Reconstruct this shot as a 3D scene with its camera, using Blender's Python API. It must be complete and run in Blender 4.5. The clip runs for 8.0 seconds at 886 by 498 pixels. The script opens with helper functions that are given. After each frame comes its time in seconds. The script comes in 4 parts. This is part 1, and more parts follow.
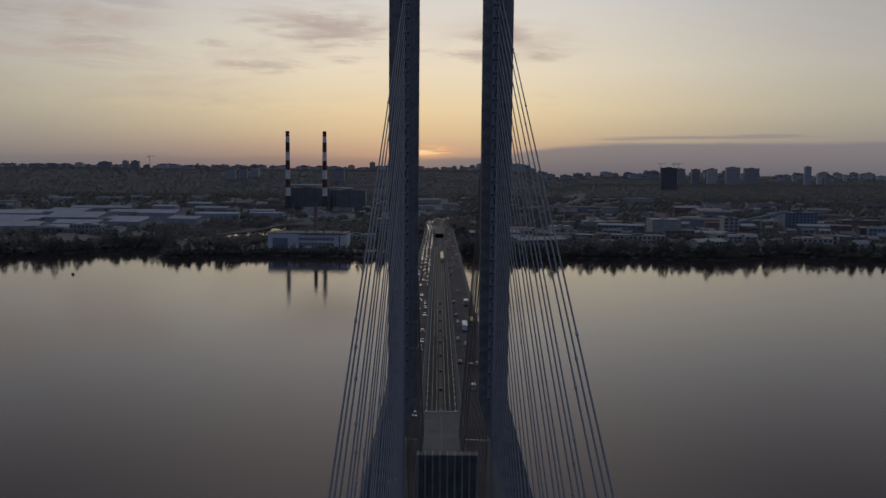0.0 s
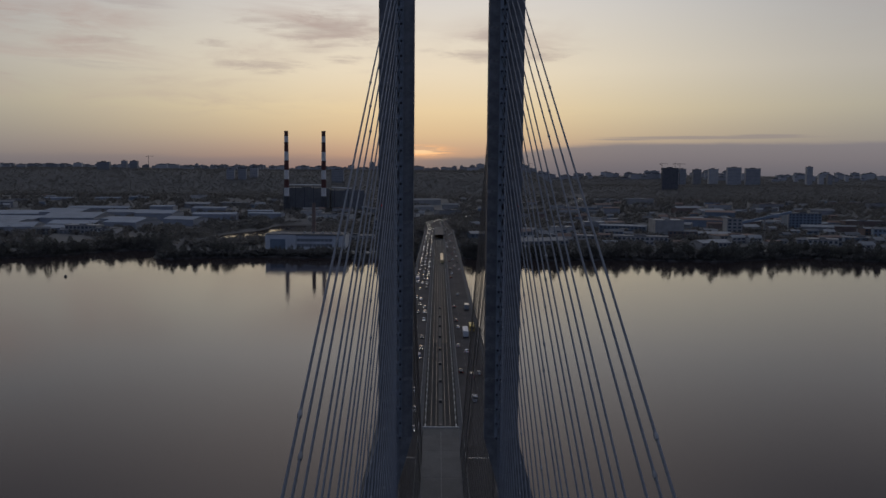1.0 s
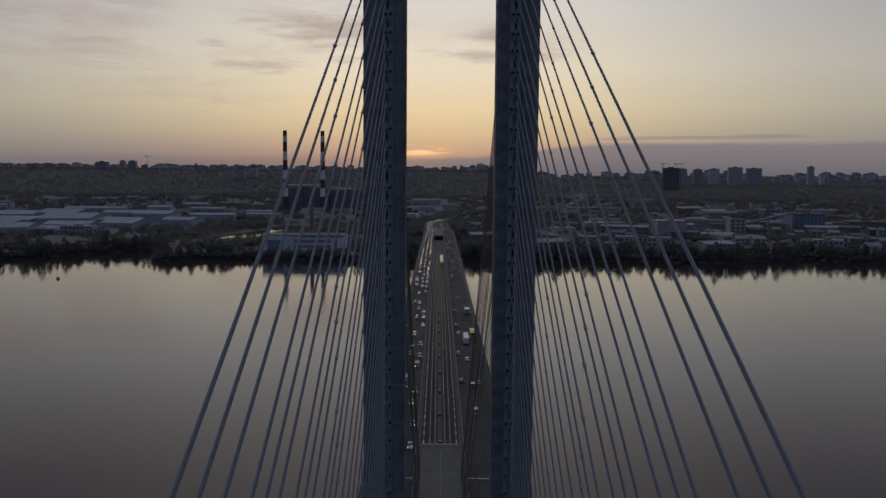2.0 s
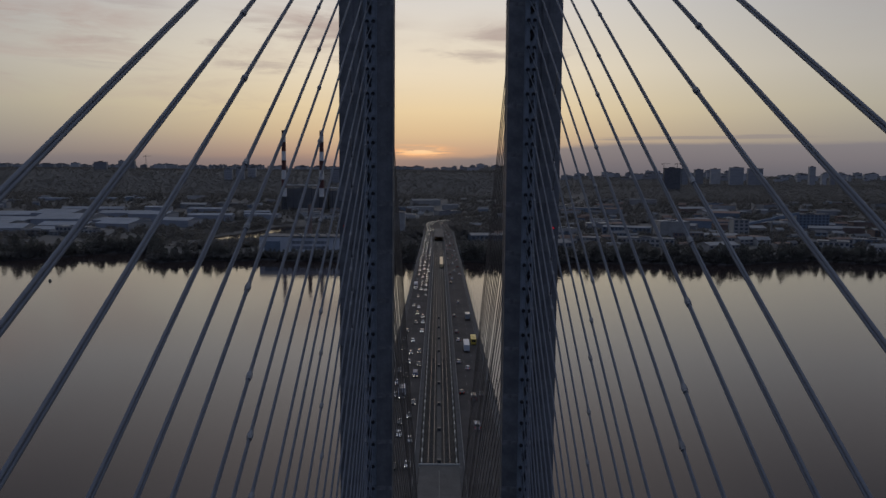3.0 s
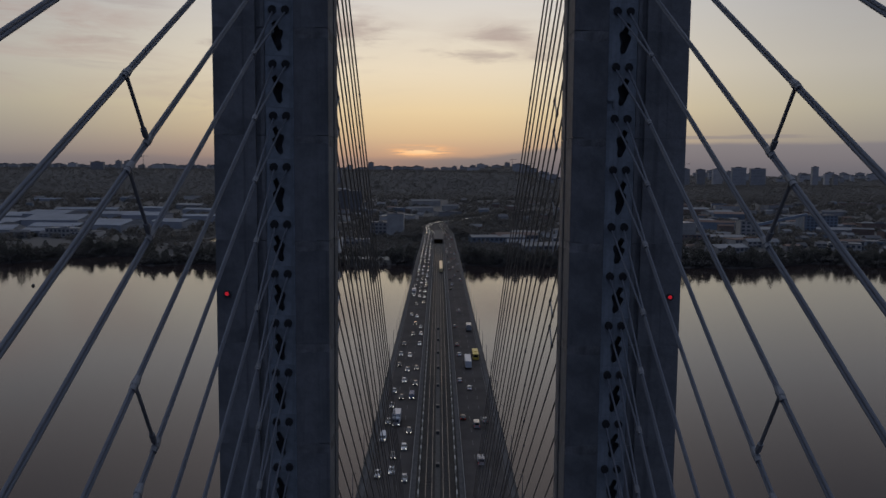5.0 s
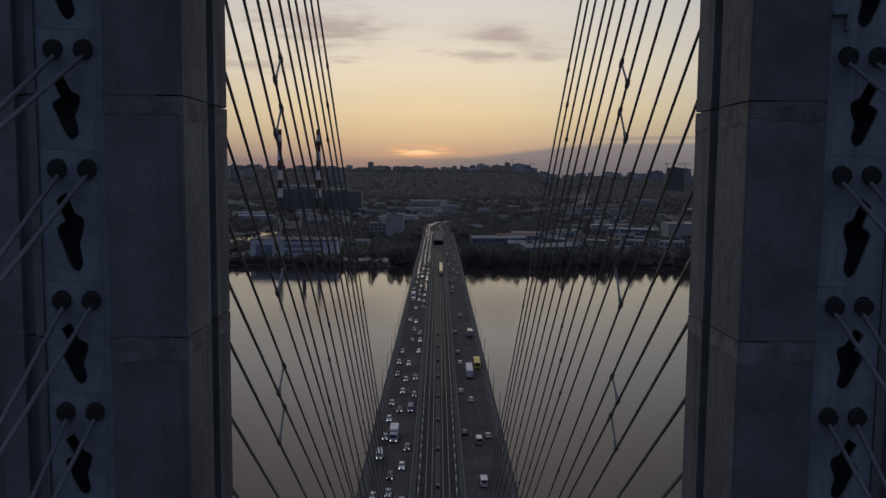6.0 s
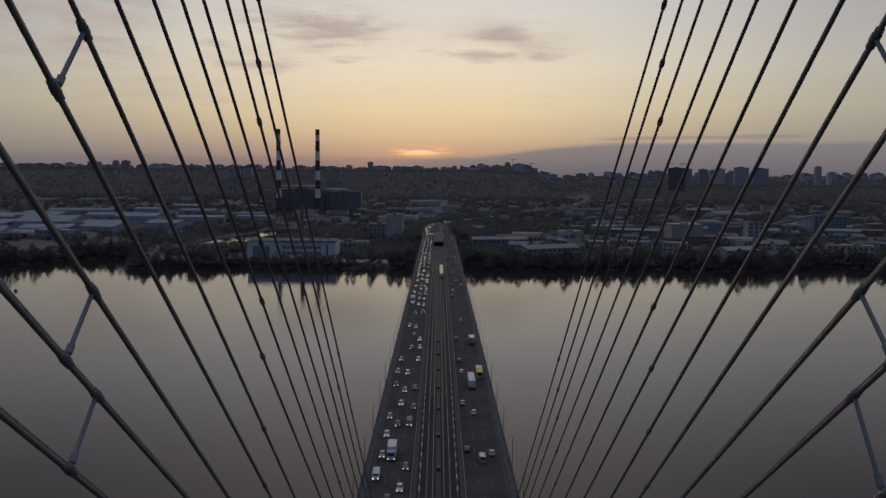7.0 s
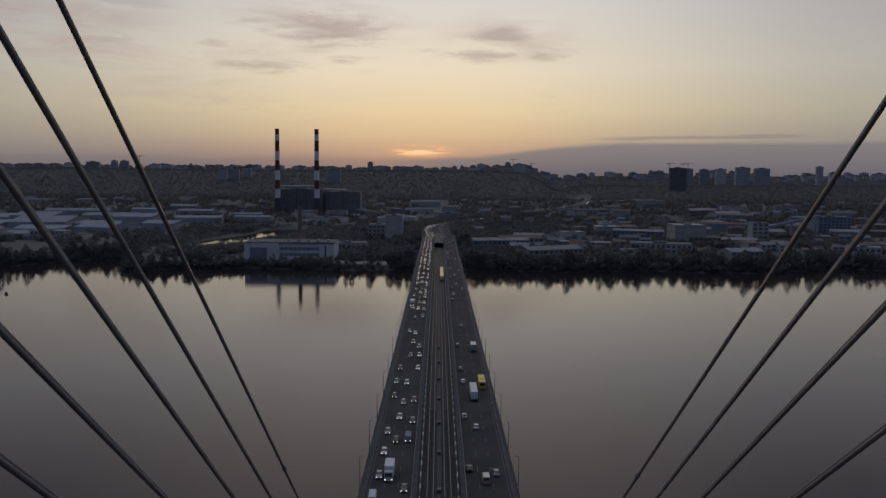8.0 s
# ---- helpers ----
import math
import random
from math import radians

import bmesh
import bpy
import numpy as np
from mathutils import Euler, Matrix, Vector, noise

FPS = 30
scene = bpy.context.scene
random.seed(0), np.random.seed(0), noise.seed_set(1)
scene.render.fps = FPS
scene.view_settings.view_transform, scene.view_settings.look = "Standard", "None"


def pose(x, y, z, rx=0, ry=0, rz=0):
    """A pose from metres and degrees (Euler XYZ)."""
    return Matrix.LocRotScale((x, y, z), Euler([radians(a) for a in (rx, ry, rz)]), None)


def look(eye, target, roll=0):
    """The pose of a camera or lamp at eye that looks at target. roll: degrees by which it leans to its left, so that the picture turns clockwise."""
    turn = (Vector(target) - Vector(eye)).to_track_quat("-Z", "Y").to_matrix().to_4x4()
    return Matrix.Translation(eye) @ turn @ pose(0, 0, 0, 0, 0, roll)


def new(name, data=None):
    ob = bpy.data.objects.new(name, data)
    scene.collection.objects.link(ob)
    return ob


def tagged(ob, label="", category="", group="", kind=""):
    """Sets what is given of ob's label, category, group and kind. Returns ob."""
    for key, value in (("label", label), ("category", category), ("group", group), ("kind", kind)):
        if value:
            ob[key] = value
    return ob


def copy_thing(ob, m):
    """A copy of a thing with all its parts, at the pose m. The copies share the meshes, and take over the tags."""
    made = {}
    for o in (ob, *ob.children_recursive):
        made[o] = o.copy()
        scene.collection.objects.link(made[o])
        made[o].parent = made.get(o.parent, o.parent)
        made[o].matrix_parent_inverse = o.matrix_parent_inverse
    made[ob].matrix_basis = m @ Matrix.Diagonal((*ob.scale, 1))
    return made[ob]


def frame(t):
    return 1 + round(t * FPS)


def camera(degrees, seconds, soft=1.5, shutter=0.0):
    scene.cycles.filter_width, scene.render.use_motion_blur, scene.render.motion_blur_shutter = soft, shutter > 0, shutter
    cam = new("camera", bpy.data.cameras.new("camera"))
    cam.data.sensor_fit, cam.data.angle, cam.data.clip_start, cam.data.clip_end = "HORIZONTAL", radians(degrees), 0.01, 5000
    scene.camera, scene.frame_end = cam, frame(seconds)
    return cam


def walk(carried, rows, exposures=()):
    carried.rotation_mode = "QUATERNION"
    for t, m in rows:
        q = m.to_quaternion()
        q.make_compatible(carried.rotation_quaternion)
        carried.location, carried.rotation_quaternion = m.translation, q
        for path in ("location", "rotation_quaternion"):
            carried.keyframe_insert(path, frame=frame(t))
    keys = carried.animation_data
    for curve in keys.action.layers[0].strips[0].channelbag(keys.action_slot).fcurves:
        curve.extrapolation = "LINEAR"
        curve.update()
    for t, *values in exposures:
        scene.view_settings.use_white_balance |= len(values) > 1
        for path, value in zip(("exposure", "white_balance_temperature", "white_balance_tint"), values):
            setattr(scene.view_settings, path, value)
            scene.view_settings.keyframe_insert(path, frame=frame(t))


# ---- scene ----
# ---------- camera and walk ----------
cam = camera(58.0, 8.0)
PATH = [(t, pose(x, -100.4 + 14.85 * t, 79.55 + 0.125 * t, 84.55, -0.5, -0.31)) for t, x in (
    (0.0, -1.42), (0.5, -1.36), (1.0, -1.27), (1.5, -1.16), (3.0, -0.76), (3.5, -0.63), (4.0, -0.49), (4.5, -0.37), (6.0, -0.38), (6.5, -0.48), (7.0, -0.57), (7.5, -0.66), (8.0, -0.76))]
walk(cam, PATH)


# ---------- node helpers ----------
def node(tree, kind, **inputs):
    n = tree.nodes.new(kind)
    for key, value in inputs.items():
        sock = n.inputs[int(key[1:])] if key[0] == "i" and key[1:].isdigit() else n.inputs[key.replace("_", " ")]
        if isinstance(value, bpy.types.NodeSocket):
            tree.links.new(value, sock)
        else:
            sock.default_value = value
    return n


def calc(tree, op, a, b=0.0, c=0.0):
    n = tree.nodes.new("ShaderNodeMath")
    n.operation = op
    for i, v in enumerate((a, b, c)):
        if isinstance(v, bpy.types.NodeSocket):
            tree.links.new(v, n.inputs[i])
        else:
            n.inputs[i].default_value = v
    return n.outputs[0]


def step(tree, v, lo, hi, to0=0.0, to1=1.0):
    n = tree.nodes.new("ShaderNodeMapRange")
    n.interpolation_type = "SMOOTHSTEP"
    tree.links.new(v, n.inputs["Value"])
    for key, value in (("From Min", lo), ("From Max", hi), ("To Min", to0), ("To Max", to1)):
        n.inputs[key].default_value = value
    return n.outputs[0]


def ramp(tree, fac, stops, smooth=False):
    n = tree.nodes.new("ShaderNodeValToRGB")
    n.color_ramp.interpolation = "EASE" if smooth else "LINEAR"
    els = n.color_ramp.elements
    while len(els) < len(stops):
        els.new(1.0)
    for e, (p, c) in zip(els, stops):
        e.position = p
    for e, (p, c) in zip(els, stops):
        e.color = (*c, 1.0) if len(c) == 3 else c
    tree.links.new(fac, n.inputs[0])
    return n.outputs[0]


def blend(tree, fac, a, b, how="MIX"):
    n = tree.nodes.new("ShaderNodeMix")
    n.data_type, n.blend_type = "RGBA", how
    for sock, v in ((n.inputs[0], fac), (n.inputs[6], a), (n.inputs[7], b)):
        if isinstance(v, bpy.types.NodeSocket):
            tree.links.new(v, sock)
        else:
            sock.default_value = v if isinstance(v, (int, float)) else (*v, 1.0)
    return n.outputs[2]


def noise_tex(tree, vec, scale, detail=4.0, rough=0.55, warp=0.0):
    n = node(tree, "ShaderNodeTexNoise", Scale=scale, Detail=detail, Roughness=rough, Distortion=warp)
    if vec is not None:
        tree.links.new(vec, n.inputs["Vector"])
    return n.outputs["Fac"]


# ---------- sky and sun ----------
def srgb(r, g, b):
    return tuple(((v / 255 + 0.055) / 1.055) ** 2.4 if v > 10 else v / 255 / 12.92 for v in (r, g, b))


world = bpy.data.worlds.new("evening_sky")
scene.world = world
world.use_nodes = True
wt = world.node_tree
wt.nodes.clear()
coord = node(wt, "ShaderNodeTexCoord").outputs["Generated"]
axes = node(wt, "ShaderNodeSeparateXYZ", Vector=coord)
dx, dy, dz = axes.outputs
elev = calc(wt, "MULTIPLY", calc(wt, "ARCSINE", dz), 57.2958)
azim = calc(wt, "MULTIPLY", calc(wt, "ARCTAN2", dx, dy), 57.2958)
e01 = calc(wt, "DIVIDE", elev, 90.0)
west = ramp(wt, e01, [(0.0, srgb(112, 109, 114)), (0.009, srgb(132, 123, 123)), (0.020, srgb(168, 153, 139)),
                      (0.030, srgb(194, 178, 150)), (0.048, srgb(219, 203, 168)), (0.08, srgb(229, 218, 195)),
                      (0.115, srgb(221, 215, 204)), (0.14, srgb(214, 211, 209)), (0.22, srgb(204, 194, 192)),
                      (0.42, srgb(155, 158, 167)), (0.62, srgb(170, 179, 199)), (1.0, srgb(206, 212, 227))])
side = ramp(wt, e01, [(0.0, srgb(108, 107, 112)), (0.02, srgb(141, 137, 134)), (0.05, srgb(172, 167, 153)),
                      (0.08, srgb(180, 176, 169)), (0.14, srgb(166, 167, 171)), (0.22, srgb(129, 128, 135)),
                      (0.42, srgb(133, 141, 156)), (0.62, srgb(164, 174, 196)), (1.0, srgb(206, 212, 227))])
east = ramp(wt, e01, [(0.0, srgb(50, 62, 86)), (0.1, srgb(60, 74, 106)), (0.35, srgb(84, 99, 132)), (0.62, srgb(125, 140, 170)), (1.0, srgb(206, 212, 227))])
off = calc(wt, "ABSOLUTE", calc(wt, "ADD", azim, 1.0))
sky = blend(wt, step(wt, off, 4.0, 34.0), west, side)
sky = blend(wt, step(wt, off, 45.0, 140.0), sky, east)
nish = wt.nodes.new("ShaderNodeTexSky")
nish.sky_type, nish.sun_disc, nish.sun_elevation, nish.sun_rotation = "NISHITA", False, radians(1.6), radians(-1.1)
sky = blend(wt, 0.06, sky, blend(wt, 1.0, nish.outputs[0], (0.1, 0.1, 0.1), "MULTIPLY"))

# thin streaks high up, and a low bank of cloud along the skyline
def cloud_mask(rows_):
    total = None
    for a0, e0, wa, we, k in rows_:
        p = calc(wt, "DIVIDE", calc(wt, "SUBTRACT", azim, a0), wa)
        q = calc(wt, "DIVIDE", calc(wt, "SUBTRACT", elev, e0), we)
        g = calc(wt, "EXPONENT", calc(wt, "MULTIPLY", calc(wt, "ADD", calc(wt, "MULTIPLY", p, p), calc(wt, "MULTIPLY", q, q)), -1.0))
        g = calc(wt, "MULTIPLY", g, k)
        total = g if total is None else calc(wt, "MAXIMUM", total, g)
    return total


stretched = node(wt, "ShaderNodeMapping", Vector=coord, Scale=(3.0, 3.0, 26.0), Location=(0.35, 0.0, 0.2)).outputs[0]
streak = noise_tex(wt, stretched, 2.1, 6.0, 0.6, 0.4)
patch = noise_tex(wt, coord, 4.3, 2.0)
high = calc(wt, "MULTIPLY", step(wt, streak, 0.52, 0.72), step(wt, patch, 0.44, 0.60))
high = calc(wt, "MULTIPLY", high, calc(wt, "MULTIPLY", step(wt, elev, 3.2, 5.5), step(wt, elev, 40.0, 14.0)))
high = calc(wt, "MULTIPLY", high, step(wt, azim, 16.0, 4.0))
sky = blend(wt, calc(wt, "MULTIPLY", high, 0.4), sky, srgb(158, 148, 148))
wisps = noise_tex(wt, node(wt, "ShaderNodeMapping", Vector=coord, Scale=(9.0, 9.0, 60.0)).outputs[0], 1.9, 6.0, 0.62, 0.6)
drift = cloud_mask([(-12.2, 7.2, 3.2, 0.55, 1.0), (-7.8, 9.8, 4.4, 1.3, 0.95), (-15.4, 8.5, 1.5, 0.5, 0.55), (-6.0, 7.8, 2.0, 0.45, 0.6),
                    (4.3, 9.6, 2.2, 0.6, 1.0), (3.0, 8.1, 3.0, 0.5, 0.9), (7.4, 8.2, 1.8, 0.5, 0.75), (-26.0, 9.4, 6.0, 1.3, 0.55),
                    (-29.5, 5.7, 2.4, 0.4, 0.6), (-22.5, 8.2, 4.0, 0.7, 0.5), (-18.6, 6.7, 1.0, 0.3, 0.45), (-12.5, 10.2, 3.0, 0.7, 0.5), (-1.0, 8.6, 3.0, 0.4, 0.35)])
cover = step(wt, calc(wt, "ADD", calc(wt, "MULTIPLY", drift, 0.95), calc(wt, "MULTIPLY", calc(wt, "SUBTRACT", wisps, 0.5), 2.0)), 0.2, 1.0)
cover = calc(wt, "MULTIPLY", cover, step(wt, drift, 0.05, 0.4))
sky = blend(wt, calc(wt, "MULTIPLY", cover, 0.6), sky, srgb(168, 152, 146))
# First two patches: added cloud, mostly out of view, dimming the river's side reflections.
soft = cloud_mask([(-34.0, 14.0, 9.0, 5.0, 1.0), (34.0, 14.5, 9.0, 4.5, 0.7), (-25.0, 8.6, 6.5, 2.6, 1.0), (-31.0, 11.0, 5.0, 2.4, 1.0), (-17.0, 4.6, 9.0, 0.9, 0.6), (-9.0, 9.9, 5.5, 1.5, 1.0), (4.6, 9.2, 4.0, 1.3, 0.8), (-15.0, 8.3, 5.0, 0.9, 0.8), (-28.0, 5.4, 5.0, 0.8, 0.7), (-19.0, 6.0, 6.0, 0.6, 0.5)])
fluff = noise_tex(wt, node(wt, "ShaderNodeMapping", Vector=coord, Scale=(5.0, 5.0, 24.0), Location=(0.7, 0.2, 0.1)).outputs[0], 1.7, 6.0, 0.6, 0.8)
veil = calc(wt, "MULTIPLY", step(wt, fluff, 0.36, 0.7), soft)
sky = blend(wt, calc(wt, "MULTIPLY", veil, 0.75), sky, srgb(178, 158, 150))
line = cloud_mask([(18.5, 2.52, 7.5, 0.13, 1.0), (13.0, 2.4, 3.0, 0.1, 0.8), (22.0, 2.62, 3.0, 0.12, 0.9)])
sky = blend(wt, calc(wt, "MULTIPLY", step(wt, calc(wt, "MULTIPLY", line, calc(wt, "ADD", wisps, 0.5)), 0.25, 0.8), 0.6), sky, srgb(140, 131, 132))
edge_noise = noise_tex(wt, node(wt, "ShaderNodeMapping", Vector=coord, Scale=(5.0, 5.0, 40.0)).outputs[0], 1.6, 5.0)
bank_top = calc(wt, "ADD", step(wt, azim, -2.0, 14.0, 0.9, 2.05), calc(wt, "MULTIPLY", calc(wt, "SUBTRACT", edge_noise, 0.5), 0.7))
bank = step(wt, calc(wt, "SUBTRACT", elev, bank_top), 0.28, -0.12)
bank = calc(wt, "MULTIPLY", bank, step(wt, azim, -6.0, 3.0, 0.35, 0.9))
bank_col = ramp(wt, e01, [(0.0, srgb(105, 102, 109)), (0.012, srgb(121, 115, 119)), (0.026, srgb(131, 125, 128))])
sky = blend(wt, bank, sky, bank_col)
# the sun's last light behind that bank
ax = calc(wt, "DIVIDE", calc(wt, "ADD", azim, 1.25), 1.5)
ex = calc(wt, "DIVIDE", calc(wt, "ADD", calc(wt, "SUBTRACT", elev, 1.52), calc(wt, "MULTIPLY", calc(wt, "SUBTRACT", edge_noise, 0.5), 1.3)), 0.27)
shreds = noise_tex(wt, node(wt, "ShaderNodeMapping", Vector=coord, Scale=(14.0, 14.0, 190.0), Location=(0.1, 0.0, 0.35), Rotation=(0.0, 0.035, 0.0)).outputs[0], 1.6, 4.0, 0.55, 0.5)
torn = step(wt, shreds, 0.4, 0.58, 0.08, 1.0)
spot = calc(wt, "EXPONENT", calc(wt, "MULTIPLY", calc(wt, "ADD", calc(wt, "MULTIPLY", ax, ax), calc(wt, "MULTIPLY", ex, ex)), -1.0))
sky = blend(wt, calc(wt, "MINIMUM", calc(wt, "MULTIPLY", calc(wt, "MULTIPLY", spot, torn), 3.0), 1.0), sky, blend(wt, spot, (1.0, 0.46, 0.19), (1.0, 0.66, 0.36)))
halo_a = calc(wt, "DIVIDE", calc(wt, "ADD", azim, 1.15), 9.0)
halo_e = calc(wt, "DIVIDE", calc(wt, "SUBTRACT", elev, 2.6), 2.2)
halo = calc(wt, "EXPONENT", calc(wt, "MULTIPLY", calc(wt, "ADD", calc(wt, "MULTIPLY", halo_a, halo_a), calc(wt, "MULTIPLY", halo_e, halo_e)), -1.0))
sky = blend(wt, calc(wt, "MULTIPLY", halo, 0.12), sky, srgb(242, 206, 145))
back = node(wt, "ShaderNodeBackground", Color=sky, Strength=1.0)
wt.links.new(back.outputs[0], node(wt, "ShaderNodeOutputWorld").inputs[0])

sun_data = bpy.data.lights.new("sun", "SUN")
sun_data.energy, sun_data.angle, sun_data.color = 0.2, radians(2.0), (1.0, 0.62, 0.34)
sun = new("sun", sun_data)
sun.matrix_world = look((-60, 3000, 160), (0, 0, 76))


# ---------- materials ----------
def material(name, col, rough=0.7, metal=0.0, var=0.25, scale=1.0, fine=12.0, bump=0.15, col2=None, random_tint=0.0,
             streaks=0.0, spec=0.5, emit=None, power=0.0):
    m = bpy.data.materials.new(name)
    m.use_nodes = True
    t = m.node_tree
    b = t.nodes["Principled BSDF"]
    pos = node(t, "ShaderNodeTexCoord").outputs["Object"]
    n1, n2 = noise_tex(t, pos, scale, 5.0, 0.6), noise_tex(t, pos, fine, 4.0, 0.65)
    c2 = col2 or tuple(v * (1.0 - var) for v in col)
    c = blend(t, step(t, n1, 0.35, 0.68), col, c2)
    c = blend(t, calc(t, "MULTIPLY", step(t, n2, 0.45, 0.75), var), c, tuple(v * 0.6 for v in col))
    if streaks:
        run = noise_tex(t, node(t, "ShaderNodeMapping", Vector=pos, Scale=(2.6, 2.6, 0.07)).outputs[0], 1.3, 5.0, 0.65)
        c = blend(t, calc(t, "MULTIPLY", step(t, run, 0.5, 0.72), streaks), c, tuple(v * 0.45 for v in col))
    if random_tint:
        info = node(t, "ShaderNodeObjectInfo").outputs["Random"]
        c = blend(t, 1.0, c, ramp(t, info, [(0.0, (1 - random_tint,) * 3), (1.0, (1 + random_tint,) * 3)]), "MULTIPLY")
    t.links.new(c, b.inputs["Base Color"])
    b.inputs["Metallic"].default_value = metal
    b.inputs["Specular IOR Level"].default_value = spec
    t.links.new(step(t, n2, 0.2, 0.8, max(rough - 0.12, 0.03), min(rough + 0.1, 1.0)), b.inputs["Roughness"])
    if bump:
        bp = node(t, "ShaderNodeBump", Strength=bump, Distance=0.05, Height=n2)
        t.links.new(bp.outputs[0], b.inputs["Normal"])
    if emit:
        b.inputs["Emission Color"].default_value = (*emit, 1.0)
        b.inputs["Emission Strength"].default_value = power
    return m


CONCRETE = material("concrete", (0.192, 0.197, 0.206), 0.88, var=0.42, scale=0.7, fine=5.0, bump=0.5, streaks=0.8, random_tint=0.1, col2=(0.112, 0.118, 0.124))
MORTAR = material("pale_joint_mortar", (0.225, 0.228, 0.232), 0.9, var=0.5, scale=2.2, fine=9.0, bump=0.6, random_tint=0.15)
# Lower crossbeam concrete, a darker tone than the legs.
BEAM = material("dark_beam_concrete", (0.14, 0.137, 0.134), 0.9, var=0.35, scale=0.5, fine=5.0, bump=0.3)
DECK_CONCRETE = material("deck_concrete", (0.25, 0.245, 0.24), 0.85, var=0.3, scale=0.2, fine=4.0, bump=0.25)
STEEL_PAINT = material("pale_blue_steel_paint", (0.25, 0.285, 0.32), 0.6, var=0.35, scale=1.4, fine=7.0, bump=0.12, streaks=0.7)
# Near-black standing in for the shade inside the cable holes.
CAVITY_SHADE = material("cavity_shade", (0.03, 0.03, 0.032), 0.9, var=0.3)
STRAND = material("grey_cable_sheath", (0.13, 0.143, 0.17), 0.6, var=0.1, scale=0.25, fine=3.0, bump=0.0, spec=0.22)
# Same sheath on the rear stays, with warm evening light put into the colour.
WARM_LIT_STRAND = material("warm_lit_cable_sheath", (0.23, 0.215, 0.20), 0.65, var=0.2, scale=0.25, fine=3.0, bump=0.0, spec=0.22)
COLLAR = material("grey_clamp_steel", (0.19, 0.20, 0.22), 0.6, var=0.3, metal=0.1)
ASPHALT = material("asphalt", (0.067, 0.061, 0.059), 0.97, spec=0.15, var=0.3, scale=0.06, fine=3.0, bump=0.3, col2=(0.046, 0.042, 0.041))
BALLAST = material("dark_ballast", (0.028, 0.027, 0.025), 0.95, var=0.5, scale=0.4, fine=14.0, bump=0.6)
RAIL = material("worn_rail_steel", (0.26, 0.23, 0.20), 0.52, metal=0.4, var=0.2)
SLEEPER = material("concrete_sleeper", (0.06, 0.058, 0.055), 0.9, var=0.3)
PAINT_WHITE = material("worn_road_paint", (0.13, 0.13, 0.125), 0.8, var=0.35, fine=5.0)
WALL_WHITE = material("white_block_paint", (0.42, 0.42, 0.40), 0.7, var=0.3)
DARK_STEEL = material("dark_painted_steel", (0.06, 0.065, 0.07), 0.55, var=0.3, metal=0.2)
GALV = material("galvanised_steel", (0.32, 0.33, 0.34), 0.45, var=0.25, metal=0.6)
TAR = material("dark_tarred_concrete", (0.075, 0.076, 0.08), 0.9, var=0.35, scale=0.3, fine=5.0, bump=0.3)
ROOF_FELT = material("grey_roof_sheet", (0.07, 0.068, 0.067), 0.85, var=0.3, scale=0.12, fine=2.5, bump=0.2)
RUBBER = material("tyre_rubber", (0.025, 0.025, 0.026), 0.85)
GLASS_DARK = material("dark_vehicle_glass", (0.02, 0.022, 0.025), 0.08, var=0.1, bump=0.0, spec=0.8)
HEADLIGHT = material("lit_headlight", (0.9, 0.88, 0.8), 0.2, emit=(1.0, 0.93, 0.78), power=1.7)
TAILLIGHT = material("lit_tail_light", (0.5, 0.03, 0.02), 0.3, emit=(1.0, 0.08, 0.05), power=0.12)
RED_LAMP = material("red_warning_lamp", (0.6, 0.02, 0.02), 0.3, emit=(1.0, 0.03, 0.06), power=0.3)
SOIL = material("river_bank_ground", (0.092, 0.086, 0.080), 0.95, var=0.4, scale=0.012, fine=0.09, bump=0.2, col2=(0.074, 0.071, 0.065))
SAND = material("pale_shore_sand", (0.28, 0.26, 0.22), 0.95, var=0.3, scale=0.05, fine=0.8)
# Leaf colour lifted to stand in for the missing haze over the far bank.
LEAF = material("haze_lifted_leaves", (0.145, 0.138, 0.115), 0.8, var=0.4, scale=0.25, fine=2.2, bump=0.3, random_tint=0.25, spec=0.2)
BARK = material("bark", (0.10, 0.08, 0.06), 0.95, var=0.4, scale=1.0)
STACK_RED = material("faded_red_stack_paint", (0.13, 0.048, 0.042), 0.8, var=0.3, scale=0.06, fine=0.5)
STACK_WHITE = material("white_stack_paint", (0.72, 0.70, 0.68), 0.8, var=0.2, scale=0.06, fine=0.5, streaks=0.2)
WALLS = [material("pale_render", (0.40, 0.39, 0.375), 0.85, var=0.25, scale=0.08, fine=0.7, random_tint=0.2),
         material("grey_panel_wall", (0.27, 0.27, 0.275), 0.85, var=0.25, scale=0.08, fine=0.7, random_tint=0.2),
         material("brick_wall", (0.21, 0.155, 0.135), 0.9, var=0.3, scale=0.08, fine=0.9, random_tint=0.25),
         material("blue_sheet_wall", (0.19, 0.235, 0.29), 0.6, var=0.25, scale=0.08, fine=0.7, random_tint=0.2)]
WHITE_SHED = material("white_sheet_cladding", (0.30, 0.315, 0.345), 0.6, var=0.18, scale=0.05, fine=0.6)
FACTORY_WALL = material("white_factory_render", (0.56, 0.57, 0.59), 0.7, var=0.18, scale=0.06, fine=0.6, streaks=0.25)
TOWER_WALL = material("tower_block_wall", (0.36, 0.355, 0.36), 0.85, var=0.2, scale=0.05, fine=0.3, random_tint=0.3)
SHED_ROOF = material("pale_blue_sheet_roof", (0.185, 0.205, 0.24), 0.7, var=0.2, scale=0.06, fine=0.6, random_tint=0.15)
